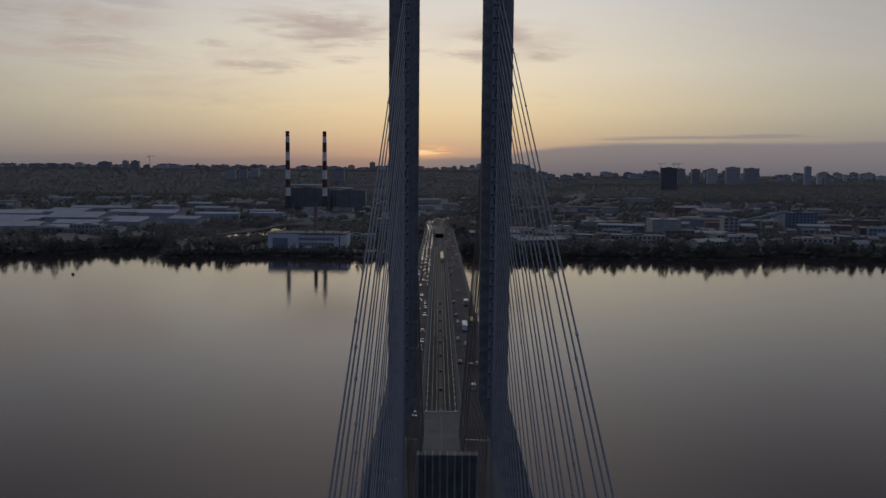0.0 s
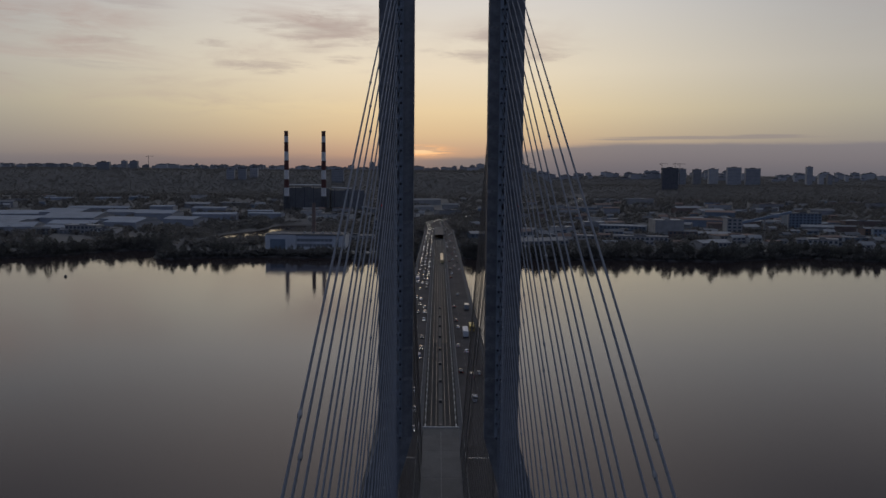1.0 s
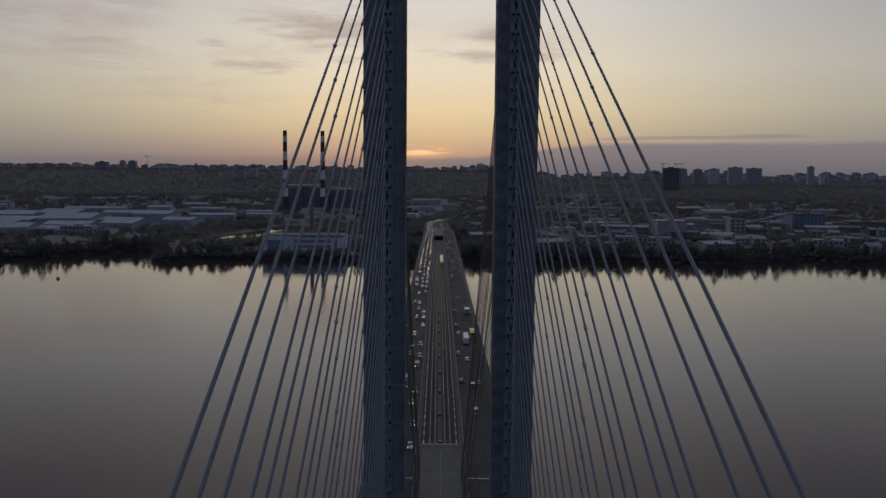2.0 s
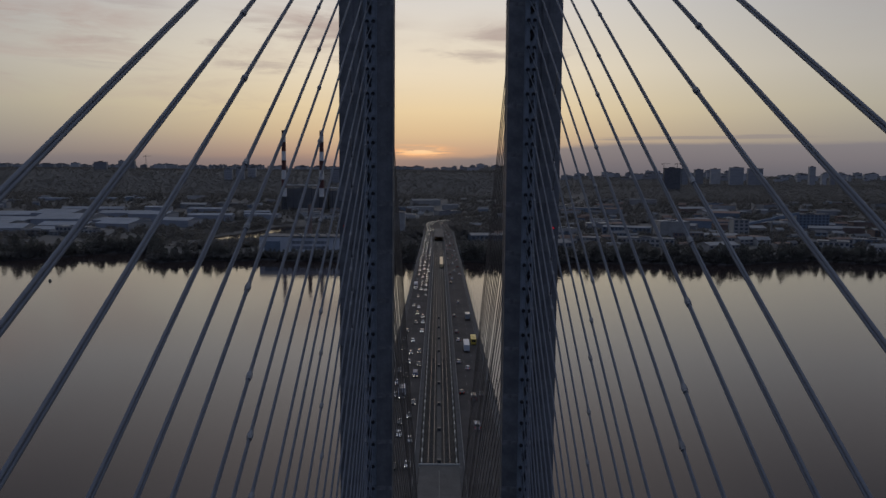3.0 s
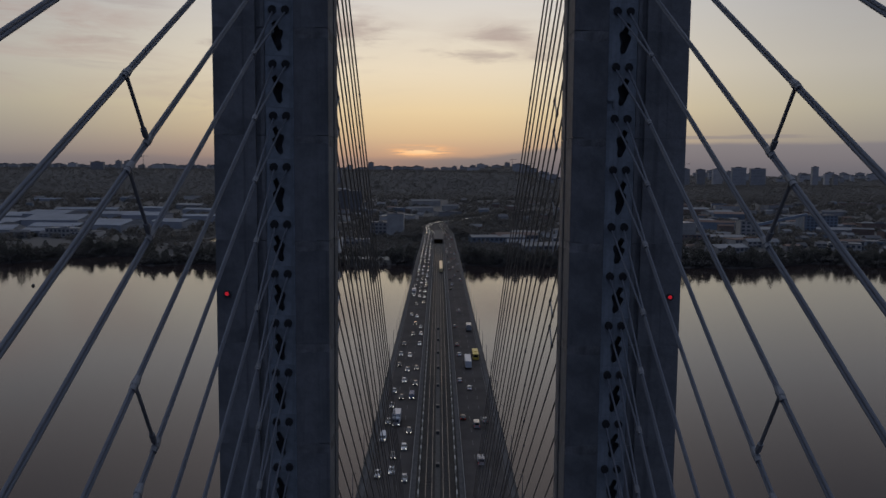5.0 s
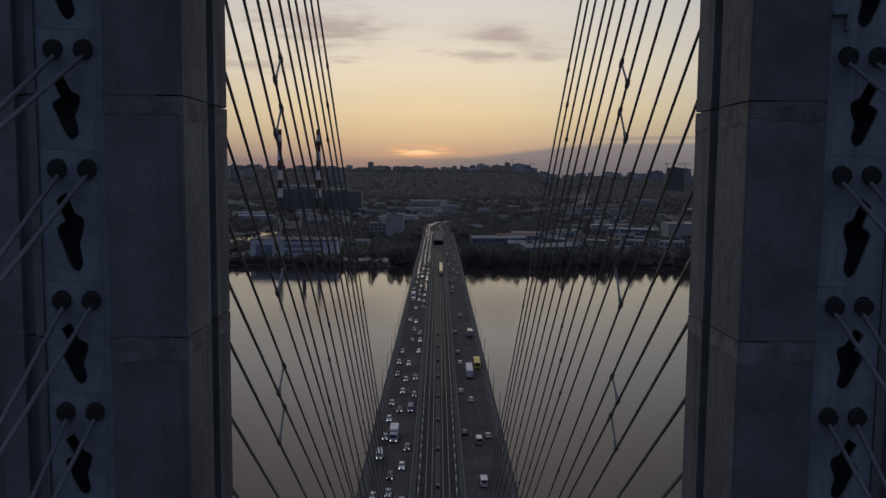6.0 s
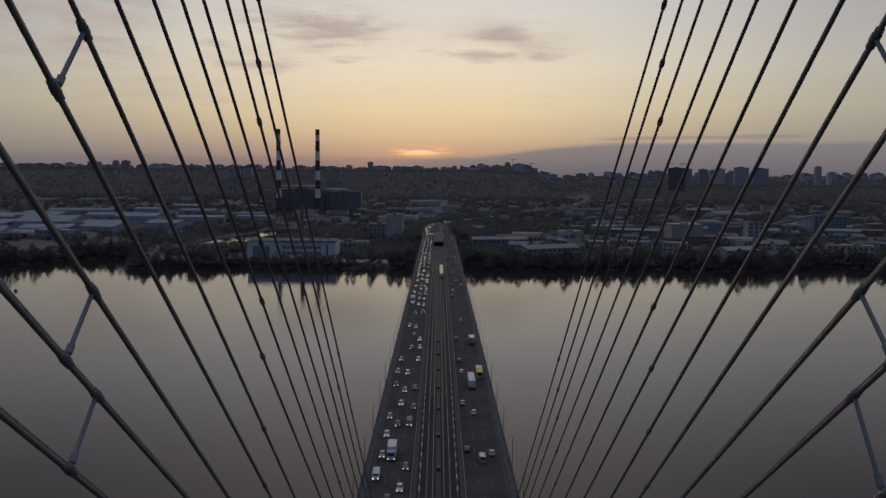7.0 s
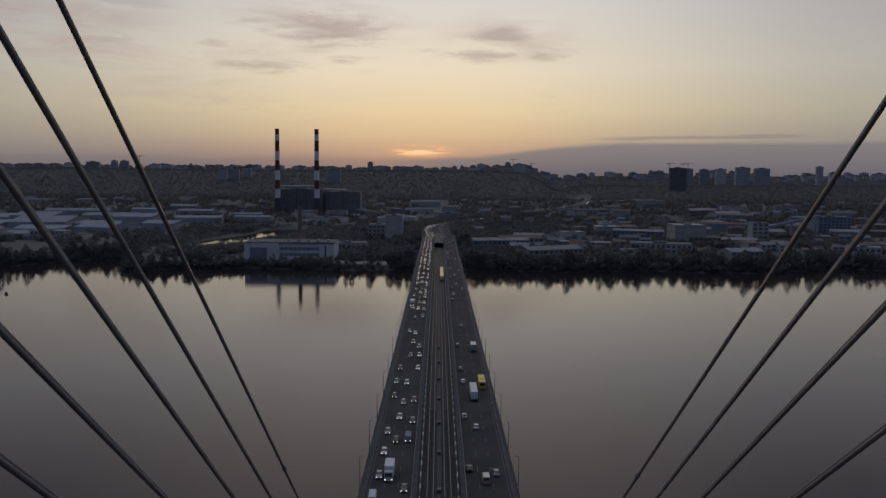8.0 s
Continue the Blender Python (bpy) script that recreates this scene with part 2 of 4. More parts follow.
ROOFS = [material("slate_roof", (0.115, 0.115, 0.12), 0.8, var=0.3, scale=0.1, fine=1.0, random_tint=0.25),
         material("rust_roof", (0.175, 0.115, 0.09), 0.85, var=0.35, scale=0.1, fine=1.0, random_tint=0.25),
         material("light_sheet_roof", (0.165, 0.168, 0.175), 0.6, var=0.25, scale=0.1, fine=1.0, random_tint=0.25)]
WINDOW = material("dark_window_glass", (0.07, 0.08, 0.10), 0.3, var=0.2, bump=0.0, spec=0.6)
TOWER_GLASS = material("dull_tower_glazing", (0.20, 0.21, 0.23), 0.5, var=0.2, bump=0.0)
YELLOW = material("yellow_bus_paint", (0.62, 0.46, 0.08), 0.4, var=0.15)
CREAM = material("cream_train_paint", (0.62, 0.50, 0.28), 0.45, var=0.15)
TRUCK_WHITE = material("white_truck_panel", (0.52, 0.53, 0.55), 0.5, var=0.15)
CAR_COLOURS = [("white", (0.55, 0.56, 0.57)), ("silver", (0.30, 0.315, 0.33)), ("black", (0.02, 0.02, 0.022)),
               ("dark_grey", (0.09, 0.095, 0.10)), ("dark_blue", (0.03, 0.05, 0.12)), ("dark_red", (0.16, 0.02, 0.02))]
CAR_PAINT = {n: material(n + "_car_paint", c, 0.28, var=0.06, bump=0.0, metal=0.2) for n, c in CAR_COLOURS}

WATER = bpy.data.materials.new("river_water")
WATER.use_nodes = True
t = WATER.node_tree
b = t.nodes["Principled BSDF"]
b.inputs["Base Color"].default_value = (0.027, 0.020, 0.020, 1)
b.inputs["IOR"].default_value = 1.333
pos = node(t, "ShaderNodeTexCoord").outputs["Object"]
swell = noise_tex(t, node(t, "ShaderNodeMapping", Vector=pos, Scale=(0.22, 0.5, 1)).outputs[0], 1.0, 4.0, 0.6)
chop = noise_tex(t, node(t, "ShaderNodeMapping", Vector=pos, Scale=(1.3, 2.2, 1)).outputs[0], 1.0, 3.0, 0.6)
calm = noise_tex(t, node(t, "ShaderNodeMapping", Vector=pos, Scale=(0.004, 0.011, 1)).outputs[0], 1.0, 4.0, 0.6)
t.links.new(step(t, calm, 0.35, 0.7, 0.02, 0.07), b.inputs["Roughness"])
bp = node(t, "ShaderNodeBump", Strength=0.045, Distance=0.5, Height=swell)
bp2 = node(t, "ShaderNodeBump", Strength=0.035, Distance=0.2, Height=chop, Normal=bp.outputs[0])
t.links.new(bp2.outputs[0], b.inputs["Normal"])


# ---------- mesh helpers ----------
def part(name, bm, mat, parent=None, label="", smooth=False):
    me = bpy.data.meshes.new(name)
    bm.to_mesh(me)
    bm.free()
    me.materials.append(mat)
    if smooth:
        for p in me.polygons:
            p.use_smooth = True
    ob = new(name, me)
    if parent:
        ob.parent = parent
    if label:
        ob["label"] = label
    return ob


def shared(name, me, parent, m=None):
    ob = new(name, me)
    ob.parent = parent
    if m is not None:
        ob.matrix_basis = m
    return ob


def thing(name, m=None, label="", category="", group="", kind=""):
    ob = new(name)
    if m is not None:
        ob.matrix_basis = m
    return tagged(ob, label, category, group, kind)


def box(bm, x0, x1, y0, y1, z0, z1, bev=0.0):
    r = bmesh.ops.create_cube(bm, size=1.0)["verts"]
    for v in r:
        v.co = Vector(((x0, x1)[v.co.x > 0], (y0, y1)[v.co.y > 0], (z0, z1)[v.co.z > 0]))
    if bev:
        es = list({e for v in r for e in v.link_edges})
        bmesh.ops.bevel(bm, geom=es, offset=bev, segments=1, affect="EDGES", clamp_overlap=True)
    return bm


def boxed(*a, bev=0.0):
    return box(bmesh.new(), *a, bev=bev)


def tube(bm, a, b_, r0, r1=None, n=8, caps=True):
    a, b_ = Vector(a), Vector(b_)
    d = b_ - a
    m = Matrix.Translation((a + b_) / 2) @ d.to_track_quat("Z", "Y").to_matrix().to_4x4()
    bmesh.ops.create_cone(bm, cap_ends=caps, segments=n, radius1=r0, radius2=r0 if r1 is None else r1, depth=d.length, matrix=m)
    return bm


def rope(bm, pts, r, n=8, piece=4.0):
    """A round strand through points, in short pieces."""
    line_pts = [Vector(pts[0])]
    for a, c in zip(pts, pts[1:]):
        a, c = Vector(a), Vector(c)
        k = max(1, int((c - a).length / piece))
        line_pts += [a + (c - a) * ((i + 1) / k) for i in range(k)]
    prev = None
    for i, p in enumerate(line_pts):
        d = (line_pts[min(i + 1, len(line_pts) - 1)] - line_pts[max(i - 1, 0)]).normalized()
        u = d.cross(Vector((1, 0, 0))).normalized()
        w = d.cross(u)
        cur = [bm.verts.new(p + (u * math.cos(2 * math.pi * j / n) + w * math.sin(2 * math.pi * j / n)) * r) for j in range(n)]
        if prev:
            for j in range(n):
                bm.faces.new((prev[j], prev[(j + 1) % n], cur[(j + 1) % n], cur[j]))
        prev = cur
    bmesh.ops.recalc_face_normals(bm, faces=bm.faces[:])
    return bm


def prism(pts, z0, z1):
    """An upright prism over a plan outline."""
    bm = bmesh.new()
    lo = [bm.verts.new((x, y, z0)) for x, y in pts]
    hi = [bm.verts.new((x, y, z1)) for x, y in pts]
    n = len(pts)
    for i in range(n):
        bm.faces.new((lo[i], lo[(i + 1) % n], hi[(i + 1) % n], hi[i]))
    bm.faces.new(hi)
    bm.faces.new(lo[::-1])
    bmesh.ops.recalc_face_normals(bm, faces=bm.faces[:])
    return bm


def loft(rings):
    """A closed solid through rings of equal point count."""
    bm = bmesh.new()
    vs = [[bm.verts.new(p) for p in ring] for ring in rings]
    n = len(rings[0])
    for a, c in zip(vs, vs[1:]):
        for i in range(n):
            bm.faces.new((a[i], a[(i + 1) % n], c[(i + 1) % n], c[i]))
    bm.faces.new(vs[0][::-1])
    bm.faces.new(vs[-1])
    bmesh.ops.recalc_face_normals(bm, faces=bm.faces[:])
    return bm


# ---------- river, banks and hills ----------
WATER_Z = -22.0
BEND = [(0, 1035), (-5, 1160), (-2, 1260), (16, 1370), (62, 1490), (122, 1620), (205, 1790), (300, 2000), (395, 2220), (455, 2400), (440, 2530), (370, 2620), (330, 2700)]


def sstep(v, lo, hi):
    u = np.clip((v - lo) / (hi - lo), 0, 1)
    return u * u * (3 - 2 * u)


def road_z(y):
    return -6.0 * sstep(y, 1100, 1500) + 7.0 * sstep(y, 2000, 2600)


def shore(x):
    x = np.asarray(x, float)
    s = 853 + 6 * np.sin(x * 0.031 + 1.0) + 4 * np.sin(x * 0.087)
    s = s + 72 * sstep(-x, 328, 348) - 16 * np.exp(-((x + 312) / 30) ** 2)
    return s - 92 * sstep(-x, 375, 500) + 40 * np.exp(-((x - 450) / 60) ** 2)


def inlet_x(y):
    return -313 + (y - 1131) * 0.19 + 8 * np.sin(y * 0.03)


def inlet(x, y):
    """Depth factor of the narrow backwater behind the factory."""
    return np.exp(-((x - inlet_x(y)) / 27) ** 2) * sstep(y, 1118, 1140) * sstep(-y, -1450, -1415)


def ground_z(x, y):
    x, y = np.asarray(x, float), np.asarray(y, float)
    px = x / np.maximum(y, 1)
    left = sstep(px, 0.155, 0.085)
    rise = 18 * sstep(y, 1500, 2500) + (80 * left + 30 * (1 - left)) * sstep(y, 2620, 3350)
    rise = rise + (6 + 32 * sstep(px, 0.0, 0.1)) * sstep(y, 3500, 4700)
    rise = rise - 24 * np.exp(-((px - 0.15) / 0.02) ** 2) * sstep(y, 2400, 2900)
    bumps = 5 * np.sin(x * 0.0041 + y * 0.0023) * np.sin(y * 0.0035 + 1.0) * sstep(y, 1500, 2600)
    z = -17.0 + rise + bumps
    z = z - 8.5 * (1 - sstep(y, shore(x) - 6, shore(x) + 9))
    wide = np.exp(-((x - inlet_x(y)) / 60) ** 2) * sstep(y, 1060, 1120) * sstep(-y, -1500, -1440)
    z = z - 3.6 * wide - 12.0 * inlet(x, y)
    # embankment under the approach road
    d = np.abs(x - np.interp(y, [q[1] for q in BEND[:10]], [q[0] for q in BEND[:10]]))
    e = np.exp(-(np.maximum(d - 22, 0) / 30) ** 2) * sstep(y, 1020, 1080) * sstep(y, 2480, 2350)
    return z + (road_z(y) - 0.9 - z) * e


xs = np.unique(np.concatenate([np.arange(-3300, 3301, 75.0), np.arange(-640, 641, 10.0)]))
ys = np.unique(np.concatenate([np.arange(740, 1010, 5.0), np.arange(1010, 1300, 10.0), np.arange(1300, 4951, 40.0)]))
gx, gy = np.meshgrid(xs, ys)
gz = ground_z(gx, gy)
nx, ny = len(xs), len(ys)
idx = np.arange(nx * ny).reshape(ny, nx)
quads = np.stack([idx[:-1, :-1], idx[:-1, 1:], idx[1:, 1:], idx[1:, :-1]], -1).reshape(-1, 4)
me = bpy.data.meshes.new("ground")
me.from_pydata(np.stack([gx, gy, gz], -1).reshape(-1, 3).tolist(), [], quads.tolist())
me.materials.append(SOIL)
for p in me.polygons:
    p.use_smooth = True
tagged(new("ground", me), "dark wooded river bank rising to hills", "ground", kind="structure")

bm = bmesh.new()
bmesh.ops.create_grid(bm, x_segments=2, y_segments=2, size=1.0)
for v in bm.verts:
    v.co = Vector((v.co.x * 3300, 1000 + v.co.y * 3900, WATER_Z))
tagged(part("water", bm, WATER), "calm wide river reflecting the evening sky", "water", kind="structure")


def on_ground(x, y):
    return float(ground_z(x, y))


# ---------- the pylon ----------
# heights at which the stays leave the legs, and how far out their lines reach gallery height
FRONT = [(103.43, -193.5), (101.74, -193.1), (100.08, -191.2), (98.52, -181.9), (96.73, -181.6), (95.27, -178.0), (93.48, -170.8), (91.84, -169.0), (90.37, -164.5),
         (88.55, -156.4), (87.05, -152.0), (85.38, -150.5), (83.62, -141.8)]
# the other leg's stays reach a little further out
FRONT_WEST = [(103.05, -199.0), (101.48, -197.5), (100.04, -193.6), (98.35, -186.6), (96.60, -185.2), (95.17, -181.6), (93.42, -173.5), (91.87, -170.7), (90.20, -168.0),
              (88.53, -158.9), (86.99, -156.0), (85.33, -152.5), (83.62, -143.8)]
LOWER = [81.97, 80.32, 78.45, 76.82, 75.17, 73.5, 71.82, 70.25, 68.5, 66.9, 65.28, 63.65, 62.1] + [62.1 - 1.64 * k for k in range(1, 9)]
FRONT += [(z, -134.0 + 7.0 * k) for k, z in enumerate(LOWER)]
FRONT_WEST += [(z, -136.0 + 7.0 * k) for k, z in enumerate(LOWER)]
REAR = [(104.07, 123.1), (102.51, 121.3), (100.75, 120.4), (98.66, 119.2), (97.47, 116.2), (95.9, 113.0), (94.3, 110.2), (93.1, 105.5), (91.3, 104.4), (89.1, 105.0),
        (87.53, 103.7), (86.1, 97.5), (84.0, 98.0), (82.2, 100.3), (80.76, 97.2), (78.9, 95.5)]
REAR_WEST = [(104.08, 123.7), (102.2, 122.2), (100.66, 120.2), (98.61, 119.1), (97.32, 116.4), (95.9, 113.4), (94.1, 112.6), (93.1, 105.5), (91.4, 103.8), (89.5, 101.0),
             (87.39, 104.2), (85.74, 103.8), (83.64, 103.7), (82.0, 104.3), (80.63, 99.6), (78.8, 96.4)]
REAR += [(77.1 - 1.64 * k, 92.5 - 4.2 * k) for k in range(18)]
REAR_WEST += [(77.0 - 1.64 * k, 93.0 - 4.2 * k) for k in range(18)]
PLATE_X = 5.53
pylon = thing("pylon", None, "tall grey concrete bridge pylon with two upright legs", "pylon")
profile = [(3.95, 0.0), (5.06, 0.0), (5.06, 0.55), (6.0, 0.55), (6.0, 0.0), (6.12, 0.0), (6.12, 0.12), (6.3, 0.12), (6.3, 0.0), (7.66, 0.0), (7.66, 2.3), (3.95, 2.3),
           (3.95, 1.56), (4.34, 1.54), (4.34, 1.21), (3.95, 1.19)]
seg_h = 3.42
meshes = {}
for side in (1, -1):
    bm = prism([(x * side, y) for x, y in profile], 0.0, seg_h - 0.022)
    mesh_me = bpy.data.meshes.new("leg_segment")
    bm.to_mesh(mesh_me)
    bm.free()
    mesh_me.materials.append(CONCRETE)
    meshes[side] = mesh_me
    for k in range(17):
        shared("leg_segment", mesh_me, pylon, pose(0, 0, 50.57 + k * seg_h))
    core = bmesh.new()
    for c0, c1, y0 in ((4.36, 5.05, 0.01), (5.05, 6.31, 0.56), (6.31, 7.65, 0.01)):
        box(core, *sorted((c0 * side, c1 * side)), y0, 2.29, 50.7, 108)
    part("leg_core", core, CONCRETE, pylon)
    # ragged strips of mortar smeared over the joints
    bands = []
    for v in range(4):
        rg = random.Random(60 + v + 7 * side)
        bm = bmesh.new()
        for p0, p1, q0, q1 in (((3.95, 0.0), (5.05, 0.0), (3.95, -0.006), (5.05, -0.006)), ((3.95, 1.18), (3.95, 0.0), (3.944, 1.18), (3.944, -0.006)),
                               ((3.95, 2.3), (3.95, 1.57), (3.944, 2.3), (3.944, 1.57))):
            n, prev, mid = 9, None, -rg.uniform(0.26, 0.36)
            for i in range(n + 1):
                u = i / n
                hi, lo = -0.03 + rg.uniform(-0.03, 0.02), mid + rg.uniform(-0.035, 0.035)
                cur = []
                for f0, f1 in ((p0, p1), (q0, q1)):
                    x, y = f0[0] + (f1[0] - f0[0]) * u, f0[1] + (f1[1] - f0[1]) * u
                    cur += [bm.verts.new((x * side, y, hi)), bm.verts.new((x * side, y, lo))]
                if prev:
                    for a, c in ((2, 3), (0, 2), (3, 1)):
                        bm.faces.new((prev[a], prev[c], cur[c], cur[a]))
                prev = cur
        bmesh.ops.recalc_face_normals(bm, faces=bm.faces[:])
        band_me = bpy.data.meshes.new("mortar_band")
        bm.to_mesh(band_me)
        bm.free()
        band_me.materials.append(MORTAR)
        bands.append(band_me)
    for k in range(1, 17):
        shared("mortar_band", bands[(k * 3 + side) % 4], pylon, pose(0, 0, 50.57 + k * seg_h))

    def ring(x0, x1, y0, y1, z):
        return [(x0 * side, y0, z), (x1 * side, y0, z), (x1 * side, y1, z), (x0 * side, y1, z)]
    part("splayed_leg", loft([ring(20.6, 25.6, -2.0, 5.0, -24), ring(20.4, 25.0, -1.6, 4.6, -4), ring(11.2, 14.6, -0.9, 3.6, 25), ring(3.95, 7.66, 0.0, 2.3, 50.69)]),
         CONCRETE, pylon)
    part("footing", boxed(*sorted((19.5 * side, 27.0 * side)), -6, 9, -24, -19, bev=0.3), CONCRETE, pylon)
    wl = part("warning_lamp", tube(bmesh.new(), (7.3 * side, 0.0, 76.15), (7.3 * side, -0.1, 76.15), 0.12, 0.12, 12), DARK_STEEL, pylon, "red warning lamp in a dark housing")
    part("lens", tube(bmesh.new(), (7.3 * side, -0.09, 76.15), (7.3 * side, -0.14, 76.15), 0.07, 0.05, 12), RED_LAMP, wl, "glowing red lens")
top_beam = part("crossbeam", boxed(-3.94, 3.94, 0.12, 2.18, 101.8, 106.6, bev=0.06), CONCRETE, pylon)
low_beam = part("crossbeam", boxed(-3.94, 3.94, -0.6, 0.7, 37.0, 43.4, bev=0.06), BEAM, pylon)
for k in range(9):
    x = -3.8 + k * 0.95
    part("rib", boxed(x - 0.1, x + 0.1, -1.0, 0.72, 37.0, 43.5, bev=0.02), DECK_CONCRETE, low_beam, "paler concrete rib")


# anchor plates: two round openings for the strands, and an access slot, cut through the steel
def ring_pts(cx, cz, r, n=12):
    return [(cx + r * math.cos(2 * math.pi * i / n), cz + r * math.sin(2 * math.pi * i / n)) for i in range(n)]


def plate_mesh(side, pitch):
    bm = bmesh.new()
    slot = [(0.25, 0.1), (0.11, 0.0), (-0.02, 0.27), (-0.12, 0.31), (-0.14, 0.40), (-0.11, 0.52), (-0.06, 0.65), (-0.11, 0.85), (-0.09, 0.94), (-0.02, 1.0),
            (0.06, 0.96), (0.11, 0.87), (0.25, 0.52), (0.26, 0.46), (0.23, 0.41), (0.14, 0.36)]
    lo, hi = 0.26 - pitch, 0.256
    s0, s1 = -0.34, lo + 0.13
    loops = [[(-0.46, lo), (0.46, lo), (0.46, hi), (-0.46, hi)], ring_pts(-0.21, 0.0, 0.135), ring_pts(0.21, 0.0, 0.135),
             [(x * side, s0 + (s1 - s0) * u) for x, u in slot]]
    edges = []
    for lp in loops:
        vs = [bm.verts.new((PLATE_X * side + x, 0.03, z)) for x, z in lp]
        edges += [bm.edges.new((vs[i], vs[(i + 1) % len(vs)])) for i in range(len(vs))]
    bmesh.ops.triangle_fill(bm, use_beauty=True, use_dissolve=False, edges=edges)
    r = bmesh.ops.extrude_face_region(bm, geom=bm.faces[:])
    for v in r["geom"]:
        if isinstance(v, bmesh.types.BMVert):
            v.co.y += 0.05
    bmesh.ops.recalc_face_normals(bm, faces=bm.faces[:])
    mesh_me = bpy.data.meshes.new("anchor_plate")
    bm.to_mesh(mesh_me)
    bm.free()
    mesh_me.materials.append(STEEL_PAINT)
    return mesh_me


# Capped sleeve: its dark colour imitates the shade of an open hole.
def sleeve_mesh():
    bm = tube(bmesh.new(), (0, 0.25, 0), (0, -0.03, -0.02), 0.13, 0.13, 12)
    mesh_me = bpy.data.meshes.new("hole_shade_sleeve")
    bm.to_mesh(mesh_me)
    bm.free()
    mesh_me.materials.append(CAVITY_SHADE)
    return mesh_me


sleeve = sleeve_mesh()
bracket = bmesh.new()
box(bracket, 5.06, 5.3, -0.06, 0.02, 82.52, 82.58)
box(bracket, 5.24, 5.3, -0.06, 0.02, 82.3, 82.516)
part("conduit_bracket", bracket, STEEL_PAINT, pylon, "bent steel conduit bracket beside a cable hole")
for side in (1, -1):
    rows_ = FRONT if side > 0 else FRONT_WEST
    for k, (z, reach) in enumerate(rows_):
        plate = plate_mesh(side, z - rows_[k + 1][0] if k + 1 < len(rows_) else 1.62)
        p = shared("anchor_plate", plate, pylon, pose(0, 0, z))
        for dxx in (-0.21, 0.21):
            shared("hole_shade_sleeve", sleeve, p, pose(PLATE_X * side + dxx, 0, 0))


# ---------- stay cables ----------
COLLARS = {-1: (-3.6, -24.0, -36.3, -62.0, -95.0), 1: (6.6, 25.5, 42.0, 62.0, 85.0)}


def stay_line(z, reach, way):
    """Start at the leg and unit direction, in the plane of the stay."""
    a = Vector((PLATE_X, 0.0 if way < 0 else 2.3, z))
    p = Vector((5.1, reach, 4.6))
    return a, p


def stay(z, reach, way, side):
    a, p = stay_line(z, reach, way)
    end = a + (p - a) * ((z - 0.9) / (z - 4.6))
    if abs(end.y) < 12:
        return
    flip = lambda v: Vector((v.x * side, v.y, v.z))
    ob = thing("stay_cable", None, "taut grey double-strand stay cable with steel clamps", "cable", "stay cables of the pylon")
    d = (end - a).normalized()
    perp = Vector((0, -d.z, d.y)) * (1 if d.y > 0 else -1)
    first = a + (p - a) * ((COLLARS[way][0] - a.y) / (p.y - a.y))
    for s in (-1, 1):
        o = Vector((0.012 * s, 0, 0)) + perp * (0.024 if way < 0 else 0.028) * s
        bm = bmesh.new()
        start = a + Vector((0.21 * s, 0.2 if way < 0 else -0.1, 0.0))
        rope(bm, [flip(start), flip(first + o), flip(end + o)], 0.031 if way < 0 else 0.038)
        part("strand", bm, STRAND if way < 0 else WARM_LIT_STRAND, ob, smooth=True)
    for y in COLLARS[way]:
        u = (y - a.y) / (end.y - a.y)
        if u < 0.96:
            q = a + (end - a) * u
            bm = bmesh.new()
            fat = 1.0 if way < 0 else 0.88
            tube(bm, flip(q - d * 0.13), flip(q + d * 0.13), 0.07 * fat, n=10)
            tube(bm, flip(q - d * 0.06), flip(q + d * 0.05), 0.08 * fat, n=10)
            # Rear clamps take the same warm-lit tone.
            part("clamp", bm, COLLAR if way < 0 else WARM_LIT_STRAND, ob)
    bm = bmesh.new()
    tube(bm, flip(end - d * 2.2), flip(end + d * 0.4), 0.13, n=10)
    part("anchor_tube", bm, COLLAR, ob)


for way, side, rows_ in ((-1, 1, FRONT), (-1, -1, FRONT_WEST), (1, 1, REAR), (1, -1, REAR_WEST)):
    for z, reach in rows_:
        stay(z, reach, way, side)


def link(y, way, z_mid, side):
    """A short rod square to two neighbouring stays, clamped to both."""
    zs = []
    for z, reach in ((REAR if side > 0 else REAR_WEST) if way > 0 else FRONT if side > 0 else FRONT_WEST):
        a, p = stay_line(z, reach, way)
        if abs(p.y) > 30:
            at = lambda yy, a=a, p=p: a + (p - a) * ((yy - a.y) / (p.y - a.y))
            zs.append((at(y + way * 0.45), at(y - way * 0.45), (p - a).normalized()))
    k = min(range(len(zs) - 1), key=lambda i: abs((zs[i][0].z + zs[i + 1][1].z) / 2 - z_mid))
    hi, lo, d = zs[k][0], zs[k + 1][1], zs[k][2]
    fl = lambda v: Vector((v.x * side, v.y, v.z))
    ob = thing("damper_rod", None, "slim steel damper rod joining two stay cables", "rod", "damper rods between stays")
    part("rod", tube(bmesh.new(), fl(lo), fl(hi), 0.034, n=8), COLLAR, ob)
    for q in (hi, lo):
        bm = tube(bmesh.new(), fl(q - d * 0.16), fl(q + d * 0.16), 0.064, n=10)
        tube(bm, fl(q - d * 0.06), fl(q + d * 0.05), 0.074, n=10)
        part("clamp", bm, COLLAR, ob)
    part("joint", tube(bmesh.new(), fl(lo + (hi - lo) * 0.08), fl(lo + (hi - lo) * 0.2), 0.055, n=8), COLLAR, ob)


for side in (1, -1):
    for zm in (85.0, 81.4, 79.9, 76.2, 74.7, 71.5):
        link(-12.4, -1, zm, side)
    for zm in (83.3, 81.6, 78.2, 76.6, 73.4, 72.0):
        link(14.4, 1, zm, side)


